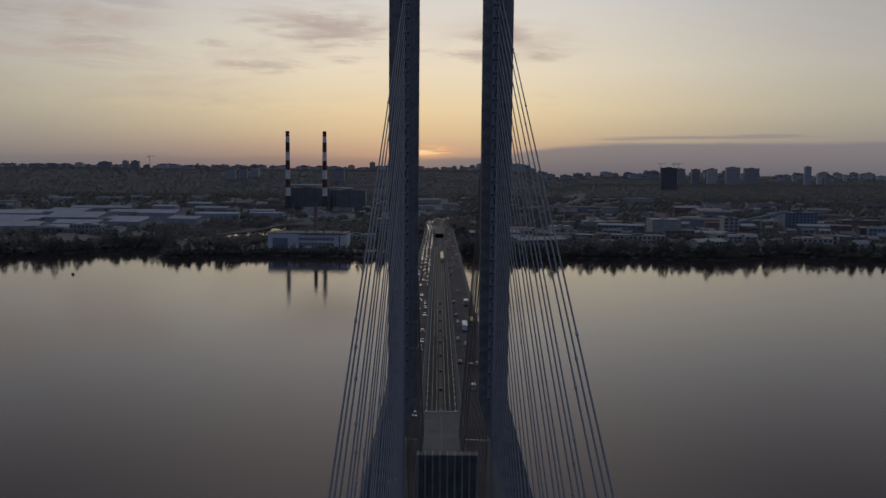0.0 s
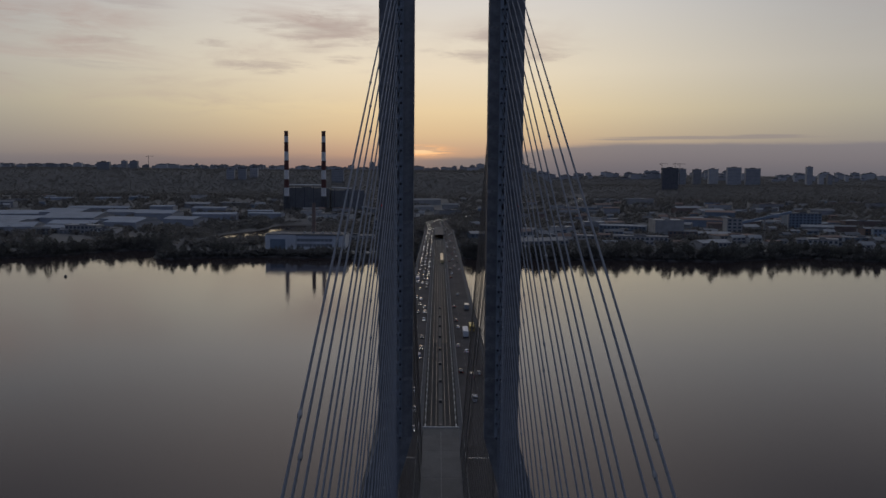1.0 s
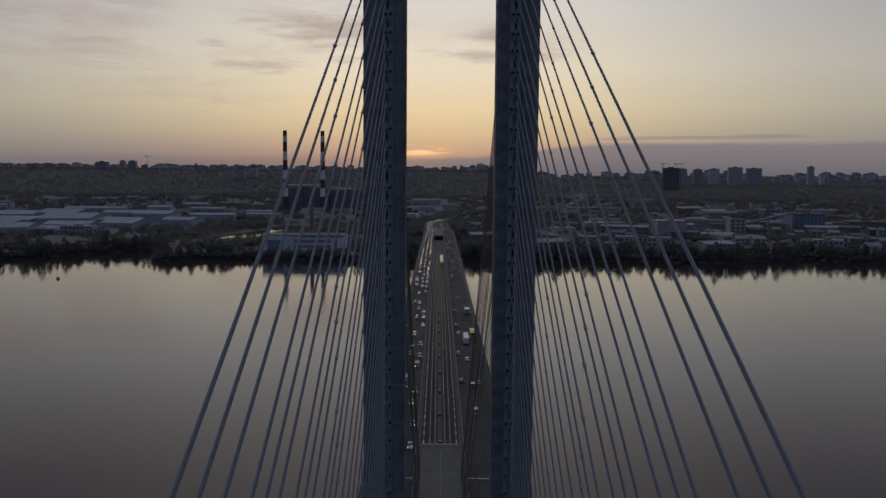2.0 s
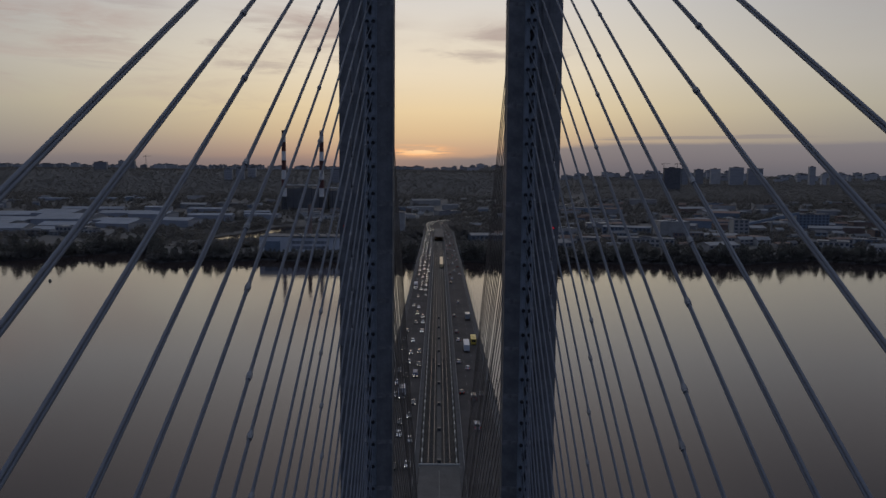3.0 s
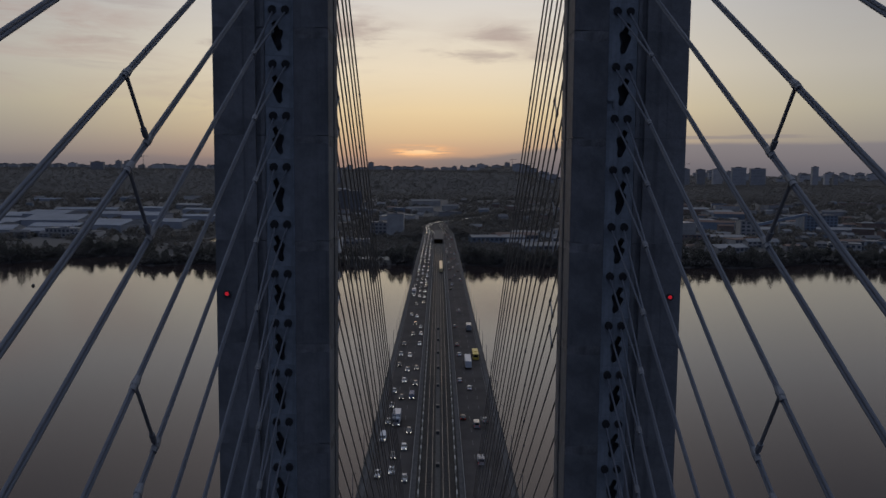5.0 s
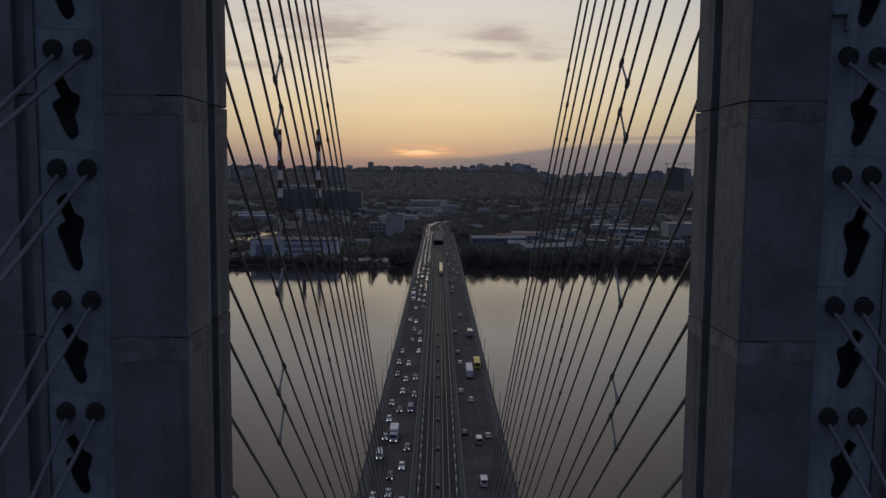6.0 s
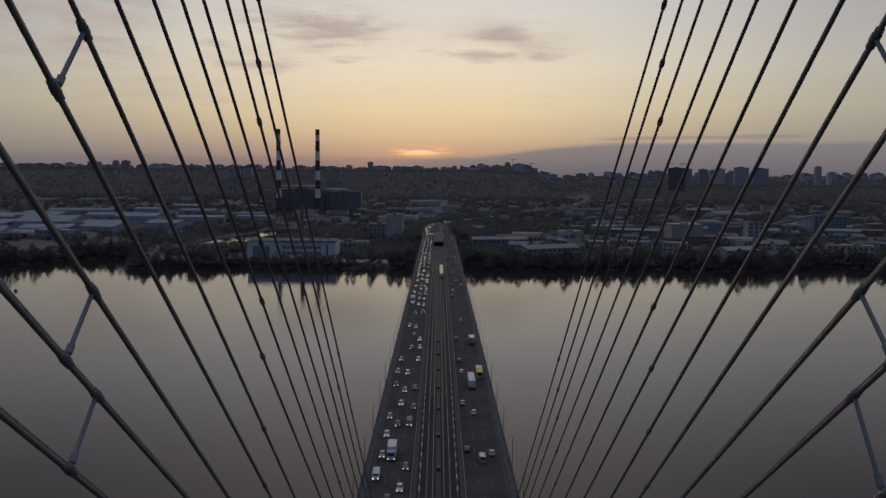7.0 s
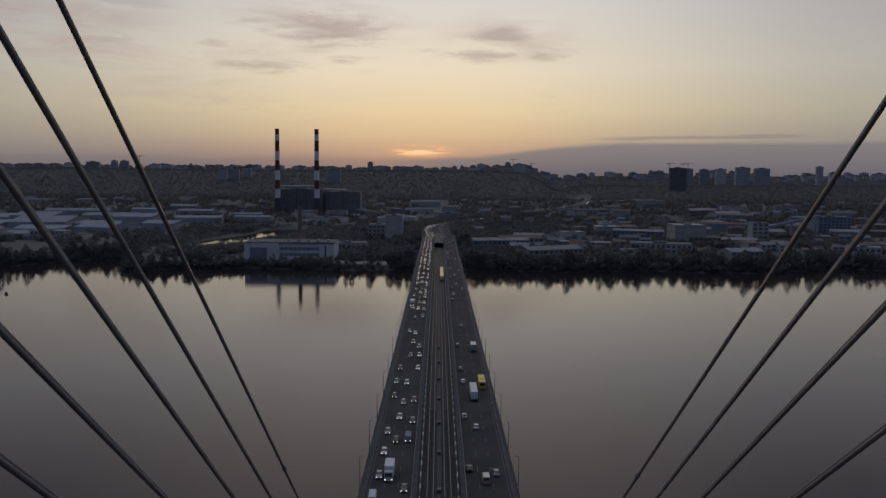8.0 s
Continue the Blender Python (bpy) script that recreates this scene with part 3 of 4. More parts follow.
# ---------- the deck ----------
HALF = 20.2
Y0, Y1 = -420.0, 1040.0
bm = boxed(-HALF, HALF, Y0, Y1, -1.0, -0.25)
tagged(part("bridge_deck", bm, DECK_CONCRETE), "long concrete bridge deck over the river", "bridge deck", kind="structure")
for side in (1, -1):
    bm = bmesh.new()
    box(bm, *sorted((9.0 * side, 12.5 * side)), Y0, Y1, -4.0, -1.004)
    tagged(part("bridge_girder", bm, CONCRETE), "deep concrete box girder under the deck", "girder", kind="structure")
    bm = boxed(*sorted((7.1 * side, 18.4 * side)), Y0, Y1, -0.25, 0.0)
    tagged(part("road", bm, ASPHALT), "worn dark asphalt carriageway with three lanes", "road", kind="structure")
    bm = bmesh.new()
    box(bm, *sorted((18.4 * side, HALF * side)), Y0, Y1, -0.246, 0.22, bev=0.03)
    tagged(part("kerb", bm, TAR), "raised concrete kerb along the deck edge", "kerb", kind="structure")
bm = boxed(-5.6, 5.6, 144, Y1, -0.25, -0.05)
tagged(part("track_bed", bm, BALLAST), "dark ballast bed of two railway tracks", "track bed", kind="structure")

# railway tracks
for cx in (-2.25, 2.25):
    track = thing("railway_track", None, "metro track of worn steel rails on sleepers", "railway track", "metro tracks")
    for g in (-0.8, 0.8):
        bm = bmesh.new()
        box(bm, cx + g - 0.07, cx + g + 0.07, 140, Y1, 0.10, 0.19)
        box(bm, cx + g - 0.03, cx + g + 0.03, 140, Y1, 0.0, 0.1)
        part("rail", bm, RAIL, track)
    sl = boxed(-1.25, 1.25, -0.13, 0.13, -0.05, 0.03)
    sl_me = bpy.data.meshes.new("sleeper")
    sl.to_mesh(sl_me)
    sl.free()
    sl_me.materials.append(SLEEPER)
    for k in range(140):
        shared("sleeper", sl_me, track, pose(cx, 146 + k * 1.0, 0))
bm = boxed(-0.62, 0.62, 145, Y1, -0.05, 0.06)
tagged(part("walkway", bm, SLEEPER), "narrow walkway between the metro tracks", "walkway", kind="structure")

for k in range(9):
    cab = part("track_cabinet", boxed(-0.5, 0.5, 158 + 27.5 * k, 159.6 + 27.5 * k, 0.06, 1.05, bev=0.05), DARK_STEEL)
    tagged(cab, "dark steel cabinet on the track walkway", "cabinet", "track cabinets")

# roofed gallery over the tracks
gallery = thing("track_gallery", None, "flat grey roof over the metro tracks", "roof")
for k in range(11):
    y0 = -67.5 + k * 19.3
    part("roof_panel", boxed(-5.2, 5.2, y0, y0 + 19.26, 4.2, 4.6, bev=0.04), ROOF_FELT, gallery)
part("roof_seam", boxed(-0.09, 0.09, -67, 141, 4.6, 4.66), PAINT_WHITE, gallery, "pale seam strip along the roof")
part("fascia", boxed(-5.35, 5.35, 144.82, 145.2, 3.9, 4.85, bev=0.04), WALL_WHITE, gallery, "pale front fascia")
for side in (1, -1):
    part("side_wall", boxed(*sorted((5.0 * side, 5.2 * side)), -67, 144.7, -0.25, 4.2), DECK_CONCRETE, gallery)

far_gallery = thing("track_gallery", None, "far blue-grey roof over the metro tracks", "roof")
for k in range(7):
    part("roof_panel", boxed(-5.0, 5.0, 880 + k * 20, 899.96 + k * 20, 4.6, 5.1, bev=0.04), ROOF_FELT, far_gallery)
for side in (1, -1):
    part("side_wall", boxed(*sorted((4.98 * side, 5.16 * side)), 880, 1020, -0.25, 4.6), DECK_CONCRETE, far_gallery)

# median barriers
for side in (1, -1):
    bar = thing("track_barrier", None, "low barrier with pale blocks beside the metro track", "barrier", "track barriers")
    part("wall", boxed(*sorted((4.75 * side, 4.95 * side)), 145.3, Y1, -0.05, 0.9), DARK_STEEL, bar)
    blk = boxed(-0.17, 0.17, -1.5, 1.5, 0.0, 1.12, bev=0.03)
    blk_me = bpy.data.meshes.new("block")
    blk.to_mesh(blk_me)
    blk.free()
    blk_me.materials.append(WALL_WHITE)
    for k in range(72):
        shared("block", blk_me, bar, pose(4.85 * side, 150 + k * 8.2, -0.05))
    rail = thing("guard_rail", None, "grey concrete guard rail along the carriageway", "guard rail", "guard rails")
    part("rail", boxed(*sorted((6.85 * side, 7.02 * side)), Y0, Y1, -0.25, 0.75, bev=0.04), DECK_CONCRETE, rail)
    part("verge", boxed(*sorted((5.6 * side, 6.85 * side)), Y0, Y1, -0.25, 0.05), TAR, rail)
    edge = thing("parapet", None, "dark steel parapet railing on the deck edge", "railing", "parapets")
    for zz in (0.55, 0.95, 1.3):
        part("rail", boxed(*sorted((19.95 * side, 20.05 * side)), 60, 760, zz - 0.05, zz + 0.05), DARK_STEEL, edge)
    post_me = bpy.data.meshes.new("post")
    bm = boxed(-0.06, 0.06, -0.06, 0.06, 0.2, 1.35)
    bm.to_mesh(post_me)
    bm.free()
    post_me.materials.append(DARK_STEEL)
    for k in range(170):
        shared("post", post_me, edge, pose(20.0 * side, 100 + 3.0 * k, 0))

# markings: lane dashes, edge lines, and the joint across the carriageways
dash = boxed(-0.08, 0.08, -2.0, 2.0, 0.004, 0.010)
dash_me = bpy.data.meshes.new("lane_dash")
dash.to_mesh(dash_me)
dash.free()
dash_me.materials.append(PAINT_WHITE)
for side in (1, -1):
    marks = tagged(thing("road_marking"), "worn white lane dashes on the asphalt", "road marking", kind="structure")
    for lane in (10.5, 14.1):
        for k in range(60):
            shared("lane_dash", dash_me, marks, pose(lane * side, 110 + 12 * k, 0))
    part("edge_line", boxed(*sorted((17.9 * side, 18.05 * side)), 60, 760, 0.004, 0.01), PAINT_WHITE, marks)
    joint = part("expansion_joint", boxed(*sorted((7.2 * side, 18.3 * side)), 132.0, 132.6, 0.004, 0.03), GALV)
    tagged(joint, "pale steel expansion joint across the carriageway", "expansion joint", "expansion joints", kind="structure")

# piers under the deck
for k in range(14):
    y = 140 + 62 * k
    pier = thing("bridge_pier", pose(0, y, 0), "grey concrete bridge pier standing in the river", "pier", "bridge piers")
    part("cap", boxed(-15, 15, -1.6, 1.6, -6.0, -4.004, bev=0.2), CONCRETE, pier)
    for x in (-10.5, 10.5):
        part("column", tube(bmesh.new(), (x, 0, -27), (x, 0, -6.0), 1.9, 1.7, 16), CONCRETE, pier)

# lamp posts
lamp = thing("street_lamp", pose(20.25, 100.5, 0), "slim grey street lamp post on the deck edge", "street lamp", "street lamps")
part("pole", tube(bmesh.new(), (0, 0, -0.3), (0, 0, 8.6), 0.13, 0.07, 8), GALV, lamp)
part("arm", tube(bmesh.new(), (0, 0, 8.5), (-0.45, 0, 8.72), 0.05, 0.04, 6), GALV, lamp)
part("lamp_head", boxed(-0.85, -0.4, -0.1, 0.1, 8.68, 8.78, bev=0.02), DARK_STEEL, lamp)
for k in range(24):
    for side in (1, -1):
        if k or side < 0:
            copy_thing(lamp, pose(20.25 * side, 100.5 + 28.9 * k, 0, 0, 0, 0 if side > 0 else 180))


# ---------- road beyond the bridge ----------
def bend_at(u):
    u = min(max(u, 0), len(BEND) - 1.001)
    i = int(u)
    f = u - i
    q = [Vector(BEND[min(max(j, 0), len(BEND) - 1)]) for j in (i - 1, i, i + 1, i + 2)]
    return 0.5 * (2 * q[1] + (q[2] - q[0]) * f + (2 * q[0] - 5 * q[1] + 4 * q[2] - q[3]) * f * f + (3 * q[1] - q[0] - 3 * q[2] + q[3]) * f ** 3)


def bend_frame(u):
    p, q = bend_at(u), bend_at(u + 0.05)
    d = (q - p).normalized()
    return p, Vector((d.y, -d.x)), d


rows = []
for k in range(121):
    u = k / 10
    p, r, d = bend_frame(u)
    w = 19 - 7 * min(u / 5, 1)
    rows.append((p, r, w, float(road_z(p.y))))
bm = bmesh.new()
prev = None
for p, r, w, z in rows:
    cur = [bm.verts.new((p.x + r.x * s * w, p.y + r.y * s * w, z + dzz)) for s, dzz in ((-1, -0.2), (1, -0.2), (1, -2.5), (-1, -2.5))]
    if prev:
        for i in range(4):
            bm.faces.new((prev[i], prev[(i + 1) % 4], cur[(i + 1) % 4], cur[i]))
    prev = cur
bmesh.ops.recalc_face_normals(bm, faces=bm.faces[:])
tagged(part("approach_road", bm, ASPHALT), "asphalt approach road curving up into the city", "road", kind="structure")


# ---------- vehicles ----------
def wheels(ob, xs_, ys_, r, w=0.22):
    for x in xs_:
        for y in ys_:
            wh = part("wheel", tube(bmesh.new(), (x - w / 2, y, r), (x + w / 2, y, r), r, n=12), RUBBER, ob)


def make_car(paint, m, label, lit):
    """A saloon, 4.4 m long, facing -y."""
    ob = thing("car", m, label, "car", "cars on the bridge")
    def ring(y, w, z0, z1):
        return [(-w, y, z0), (w, y, z0), (w * 1.0, y, (z0 + z1) / 2), (w * 0.9, y, z1), (-w * 0.9, y, z1), (-w, y, (z0 + z1) / 2)]
    part("body", loft([ring(-2.2, 0.72, 0.32, 0.66), ring(-2.05, 0.86, 0.22, 0.78), ring(-0.9, 0.9, 0.2, 0.93), ring(1.3, 0.9, 0.2, 0.95), ring(2.05, 0.87, 0.24, 0.93), ring(2.2, 0.75, 0.35, 0.75)]),
         paint, ob)
    bm = loft([[(-0.80, -1.0, 0.9), (0.80, -1.0, 0.9), (0.82, 1.75, 0.93), (-0.82, 1.75, 0.93)], [(-0.62, -0.25, 1.40), (0.62, -0.25, 1.40), (0.62, 1.1, 1.42), (-0.62, 1.1, 1.42)]])
    part("cabin_glass", bm, GLASS_DARK, ob)
    part("roof", loft([[(-0.64, -0.3, 1.39), (0.64, -0.3, 1.39), (0.64, 1.15, 1.41), (-0.64, 1.15, 1.41)], [(-0.58, -0.18, 1.46), (0.58, -0.18, 1.46), (0.58, 1.0, 1.47), (-0.58, 1.0, 1.47)]]), paint, ob)
    wheels(ob, (-0.8, 0.8), (-1.35, 1.35), 0.32)
    for s in (-1, 1):
        part("headlight", boxed(*sorted((0.48 * s, 0.74 * s)), -2.23, -2.1, 0.55, 0.70, bev=0.02), HEADLIGHT if lit else WINDOW, ob)
        part("tail_light", boxed(*sorted((0.5 * s, 0.78 * s)), 2.1, 2.22, 0.66, 0.8, bev=0.02), TAILLIGHT, ob)
    return ob


def make_van(paint, m, label, glass=True):
    ob = thing("van", m, label, "van", "vans on the bridge")
    part("body", loft([[(-0.9, -2.5, 0.35), (0.9, -2.5, 0.35), (0.9, 2.5, 0.35), (-0.9, 2.5, 0.35)], [(-0.95, -2.5, 1.05), (0.95, -2.5, 1.05), (0.95, 2.5, 1.2), (-0.95, 2.5, 1.2)],
                       [(-0.85, -1.7, 1.95), (0.85, -1.7, 1.95), (0.85, 2.45, 2.2), (-0.85, 2.45, 2.2)]]), paint, ob)
    part("windscreen", loft([[(-0.8, -2.42, 1.12), (0.8, -2.42, 1.12), (0.8, -2.36, 1.12), (-0.8, -2.36, 1.12)], [(-0.72, -1.82, 1.86), (0.72, -1.82, 1.86), (0.72, -1.76, 1.86), (-0.72, -1.76, 1.86)]]), GLASS_DARK, ob)
    part("rear_window", boxed(-0.7, 0.7, 2.46, 2.53, 1.35, 1.9), GLASS_DARK, ob)
    wheels(ob, (-0.85, 0.85), (-1.6, 1.6), 0.36)
    for s in (-1, 1):
        part("headlight", boxed(*sorted((0.5 * s, 0.8 * s)), -2.54, -2.45, 0.7, 0.92), HEADLIGHT, ob)
        part("tail_light", boxed(*sorted((0.7 * s, 0.88 * s)), 2.46, 2.54, 0.8, 1.2), TAILLIGHT, ob)
    return ob


def make_truck(paint, cab_paint, m, label, length):
    ob = thing("truck", m, label, "truck", "trucks on the bridge")
    part("cab", loft([[(-1.15, 0, 0.5), (1.15, 0, 0.5), (1.15, 2.0, 0.5), (-1.15, 2.0, 0.5)], [(-1.2, 0.0, 1.5), (1.2, 0.0, 1.5), (1.2, 2.0, 1.5), (-1.2, 2.0, 1.5)], [(-1.1, 0.35, 2.8), (1.1, 0.35, 2.8), (1.1, 2.0, 2.8), (-1.1, 2.0, 2.8)]]), cab_paint, ob)
    part("windscreen", loft([[(-1.05, -0.03, 1.55), (1.05, -0.03, 1.55), (1.05, 0.03, 1.55), (-1.05, 0.03, 1.55)], [(-1.0, 0.24, 2.5), (1.0, 0.24, 2.5), (1.0, 0.3, 2.5), (-1.0, 0.3, 2.5)]]), GLASS_DARK, ob)
    part("chassis", boxed(-0.5, 0.5, 0.3, length, 0.55, 0.95), DARK_STEEL, ob)
    part("cargo_box", boxed(-1.25, 1.25, 2.3, length, 0.95, 3.6, bev=0.05), paint, ob)
    wheels(ob, (-1.05, 1.05), (1.0, length - 2.4, length - 1.2), 0.5, 0.3)
    for s in (-1, 1):
        part("headlight", boxed(*sorted((0.7 * s, 1.05 * s)), -0.05, 0.02, 0.7, 0.9), HEADLIGHT, ob)
    return ob


def make_bus(paint, m, label):
    ob = thing("bus", m, label, "bus")
    part("body", boxed(-1.25, 1.25, -5.6, 5.6, 0.4, 3.0, bev=0.12), paint, ob)
    for s in (-1, 1):
        for k in range(6):
            part("window", boxed(*sorted((1.24 * s, 1.27 * s)), -5.2 + k * 1.75, -3.7 + k * 1.75, 1.4, 2.5), GLASS_DARK, ob)
    part("rear_window", boxed(-1.0, 1.0, -5.63, -5.58, 1.5, 2.6), GLASS_DARK, ob)
    part("windscreen", boxed(-1.1, 1.1, 5.58, 5.63, 1.2, 2.6), GLASS_DARK, ob)
    part("roof_unit", boxed(-0.7, 0.7, -1.5, 1.5, 3.0, 3.22, bev=0.05), paint, ob)
    wheels(ob, (-1.1, 1.1), (-3.4, 3.2), 0.48, 0.28)
    return ob


names = [n for n, c in CAR_COLOURS]
oncoming = [(-9.8, 208), (-12.6, 201), (-8.9, 223), (-15.9, 232), (-12.9, 260), (-15.8, 250), (-15.9, 268), (-12.9, 283), (-8.5, 279), (-8.8, 303), (-12.4, 300),
            (-16.0, 308), (-12.3, 326), (-16.3, 328), (-8.6, 349), (-15.8, 349), (-12.3, 372), (-9.0, 390), (-12.1, 400), (-8.6, 373), (-14.9, 426), (-11.8, 421), (-9.0, 469), (-13.2, 463)]
leaving = [(15.3, 234), (8.3, 237), (11.8, 273), (8.4, 284), (9.3, 328), (8.8, 348), (8.6, 393), (11.9, 440), (8.7, 527), (9.8, 550)]
rng = random.Random(7)
spots = [(x, y - 7.7, 0.0, 0) for x, y in oncoming] + [(x, y - 7.7, 0.0, 180) for x, y in leaving]
for lane in (-8.7, -12.3, -15.9):
    y = 480 + rng.uniform(0, 10)
    while y < 1030:
        spots.append((lane + rng.uniform(-0.4, 0.4), y, 0.0, 0))
        y += rng.uniform(11, 32)
    for y in (150 + rng.uniform(0, 12), 176 + rng.uniform(0, 10)):
        spots.append((lane, y, 0.0, 0))
for lane in (8.7, 12.3, 15.9):
    y = 560 + rng.uniform(0, 50)
    while y < 1030:
        spots.append((lane + rng.uniform(-0.4, 0.4), y, 0.0, 180))
        y += rng.uniform(18, 60)
queue = []
u = 0.1
while u < 11.5:
    p, r, d = bend_frame(u)
    w = 19 - 7 * min(u / 5, 1)
    z = float(road_z(p.y)) - 0.2
    turn = math.degrees(math.atan2(-d.x, d.y))
    for s in (-0.75, -0.55, -0.35, 0.4, 0.62):
        if rng.random() < 0.8:
            v = rng.uniform(-4, 4)
            queue.append((p.x + r.x * s * w + d.x * v, p.y + r.y * s * w + d.y * v, z, turn + (0 if s < 0 else 180)))
    u += 0.15
models = {}
order = [0, 0, 1, 1, 2, 3, 1, 4, 2, 5, 3, 0]
for i, (x, y, z, a) in enumerate(spots):
    lit = abs(a) < 90
    name = names[order[(i * 5 + i // 7) % 12]]
    m = pose(x, y, z, 0, 0, a)
    key = (name, lit)
    if key in models:
        copy_thing(models[key], m)
    else:
        models[key] = make_car(CAR_PAINT[name], m, name.replace("_", " ") + " saloon car " + ("with lit headlights" if lit else "with red tail lights") + " on the asphalt", lit)
# the far queue on the curving road: small cars joined into one mesh
bm = bmesh.new()
for x, y, z, a in queue:
    m = pose(x, y, z, 0, 0, a)
    n0 = len(bm.faces)
    k = len(bm.verts)
    box(bm, -0.88, 0.88, -2.15, 2.15, 0.25, 0.9)
    box(bm, -0.66, 0.66, -0.6, 1.4, 0.9, 1.45)
    bm.faces.ensure_lookup_table()
    for fc in bm.faces[n0:]:
        fc.material_index = rng.choice((0, 1))
    n1 = len(bm.faces)
    for s in (-0.6, 0.6):
        box(bm, s - 0.14, s + 0.14, -2.25, -2.16, 0.52, 0.76)
    bm.faces.ensure_lookup_table()
    for fc in bm.faces[n1:]:
        fc.material_index = 2 if abs(a) < 90 else 1
    bm.verts.ensure_lookup_table()
    for v in bm.verts[k:]:
        v.co = m @ v.co
far_cars = part("traffic_queue", bm, CAR_PAINT["silver"])
far_cars.data.materials.append(CAR_PAINT["dark_grey"])
far_cars.data.materials.append(HEADLIGHT)
tagged(far_cars, "long queue of small cars with lit headlights", "cars", kind="stuff")
make_van(TRUCK_WHITE, pose(-16.4, 208, 0), "white panel van with lit headlights on the asphalt")
make_van(CAR_PAINT["dark_blue"], pose(-9.3, 253, 0), "blue van with lit headlights on the asphalt")
make_van(TRUCK_WHITE, pose(12.0, 189, 0, 0, 0, 180), "white delivery van driving away on the asphalt")
make_van(CAR_PAINT["silver"], pose(12.3, 221, 0, 0, 0, 180), "silver minivan driving away on the asphalt")
make_truck(TRUCK_WHITE, CAR_PAINT["white"], pose(-13.2, 220, 0), "white box truck with a square cargo box", 8.5)
make_truck(TRUCK_WHITE, CAR_PAINT["white"], pose(12.5, 310, 0, 0, 0, 180), "long white semi-trailer truck driving away", 15.5)
make_truck(CAR_PAINT["silver"], CAR_PAINT["dark_blue"], pose(15.6, 382, 0, 0, 0, 180), "grey box truck driving away on the asphalt", 9.5)
make_truck(TRUCK_WHITE, CAR_PAINT["white"], pose(-16.0, 494, 0), "white box truck in the traffic queue", 8.5)
make_bus(YELLOW, pose(16.2, 316, 0), "yellow city bus on the asphalt")

boat = thing("motor_boat", pose(-356, 672, WATER_Z, 0, 0, 35), "small dark motor boat on the calm river", "boat")
part("hull", loft([[(-0.9, -2.6, -0.3), (0.9, -2.6, -0.3), (0.9, 1.2, -0.3), (0, 3.4, -0.2), (-0.9, 1.2, -0.3)], [(-1.2, -2.8, 0.7), (1.2, -2.8, 0.7), (1.2, 1.4, 0.75), (0, 4.0, 0.95), (-1.2, 1.4, 0.75)]]), DARK_STEEL, boat)
part("cabin", boxed(-0.8, 0.8, -1.0, 0.9, 0.7, 1.9, bev=0.1), CAR_PAINT["dark_grey"], boat)
part("outboard_motor", boxed(-0.25, 0.25, -3.2, -2.8, -0.2, 1.1, bev=0.05), DARK_STEEL, boat)

train = thing("metro_train", pose(2.25, 610, 0.19), "cream metro train running on the bridge", "train")
for k in range(3):
    c = part("carriage", boxed(-1.35, 1.35, k * 19.6, k * 19.6 + 19.0, 0.7, 3.6, bev=0.25), CREAM, train)
    for s in (-1, 1):
        for j in range(7):
            part("window", boxed(*sorted((1.34 * s, 1.37 * s)), k * 19.6 + 1.2 + j * 2.5, k * 19.6 + 2.8 + j * 2.5, 1.9, 2.8), GLASS_DARK, c)
    part("bogie_frame", boxed(-1.1, 1.1, k * 19.6 + 2, k * 19.6 + 17, 0.0, 0.7), DARK_STEEL, c)


# ---------- trees ----------
def crown_mesh(seed, h, rad, clumps, leaves):
    """Leafy crown: uneven clumps with loose leaves round them."""
    rg = np.random.RandomState(seed)
    bm = bmesh.new()
    for i in range(clumps):
        u = rg.rand()
        z = h * (0.22 + 0.78 * u)
        rr = rad * math.sin(math.pi * min(0.12 + 0.86 * u, 0.97)) ** 0.7
        a = rg.rand() * 6.283
        q = rr * math.sqrt(rg.rand())
        size = rad * rg.uniform(0.18, 0.32)
        m = Matrix.Translation((q * math.cos(a), q * math.sin(a), z)) @ Euler(rg.rand(3) * 6.0).to_matrix().to_4x4() @ Matrix.Diagonal((size, size * rg.uniform(0.6, 1), size * rg.uniform(0.5, 0.8), 1))
        vs = bmesh.ops.create_icosphere(bm, subdivisions=1, radius=1.0, matrix=m)["verts"]
        for v in vs:
            v.co += Vector(rg.uniform(-0.3, 0.3, 3)) * size
    for i in range(leaves):
        u = rg.rand()
        z = h * (0.12 + 0.92 * u)
        rr = rad * math.sin(math.pi * min(0.12 + 0.86 * u, 0.97)) ** 0.7 * rg.uniform(0.62, 1.14)
        a = rg.rand() * 6.283
        c = Vector((rr * math.cos(a), rr * math.sin(a), z))
        s = rad * 0.13
        bm.faces.new([bm.verts.new(c + Vector(rg.uniform(-s, s, 3))) for j in range(3)])
    return bm


def make_tree(name, seed, h, rad, m, label):
    ob = thing(name, m, label, "tree", "trees on the river bank")
    bm = tube(bmesh.new(), (0, 0, -0.6), (0, 0, h * 0.45), 0.32, 0.18, 8)
    rg = random.Random(seed)
    for k in range(5):
        a = rg.uniform(0, 6.28)
        z0 = h * rg.uniform(0.2, 0.42)
        tube(bm, (0, 0, z0), (math.cos(a) * rad * 0.6, math.sin(a) * rad * 0.6, z0 + h * 0.25), 0.13, 0.05, 6)
    part("trunk", bm, BARK, ob)
    part("crown", crown_mesh(seed, h, rad, 30, 900), LEAF, ob)
    return ob


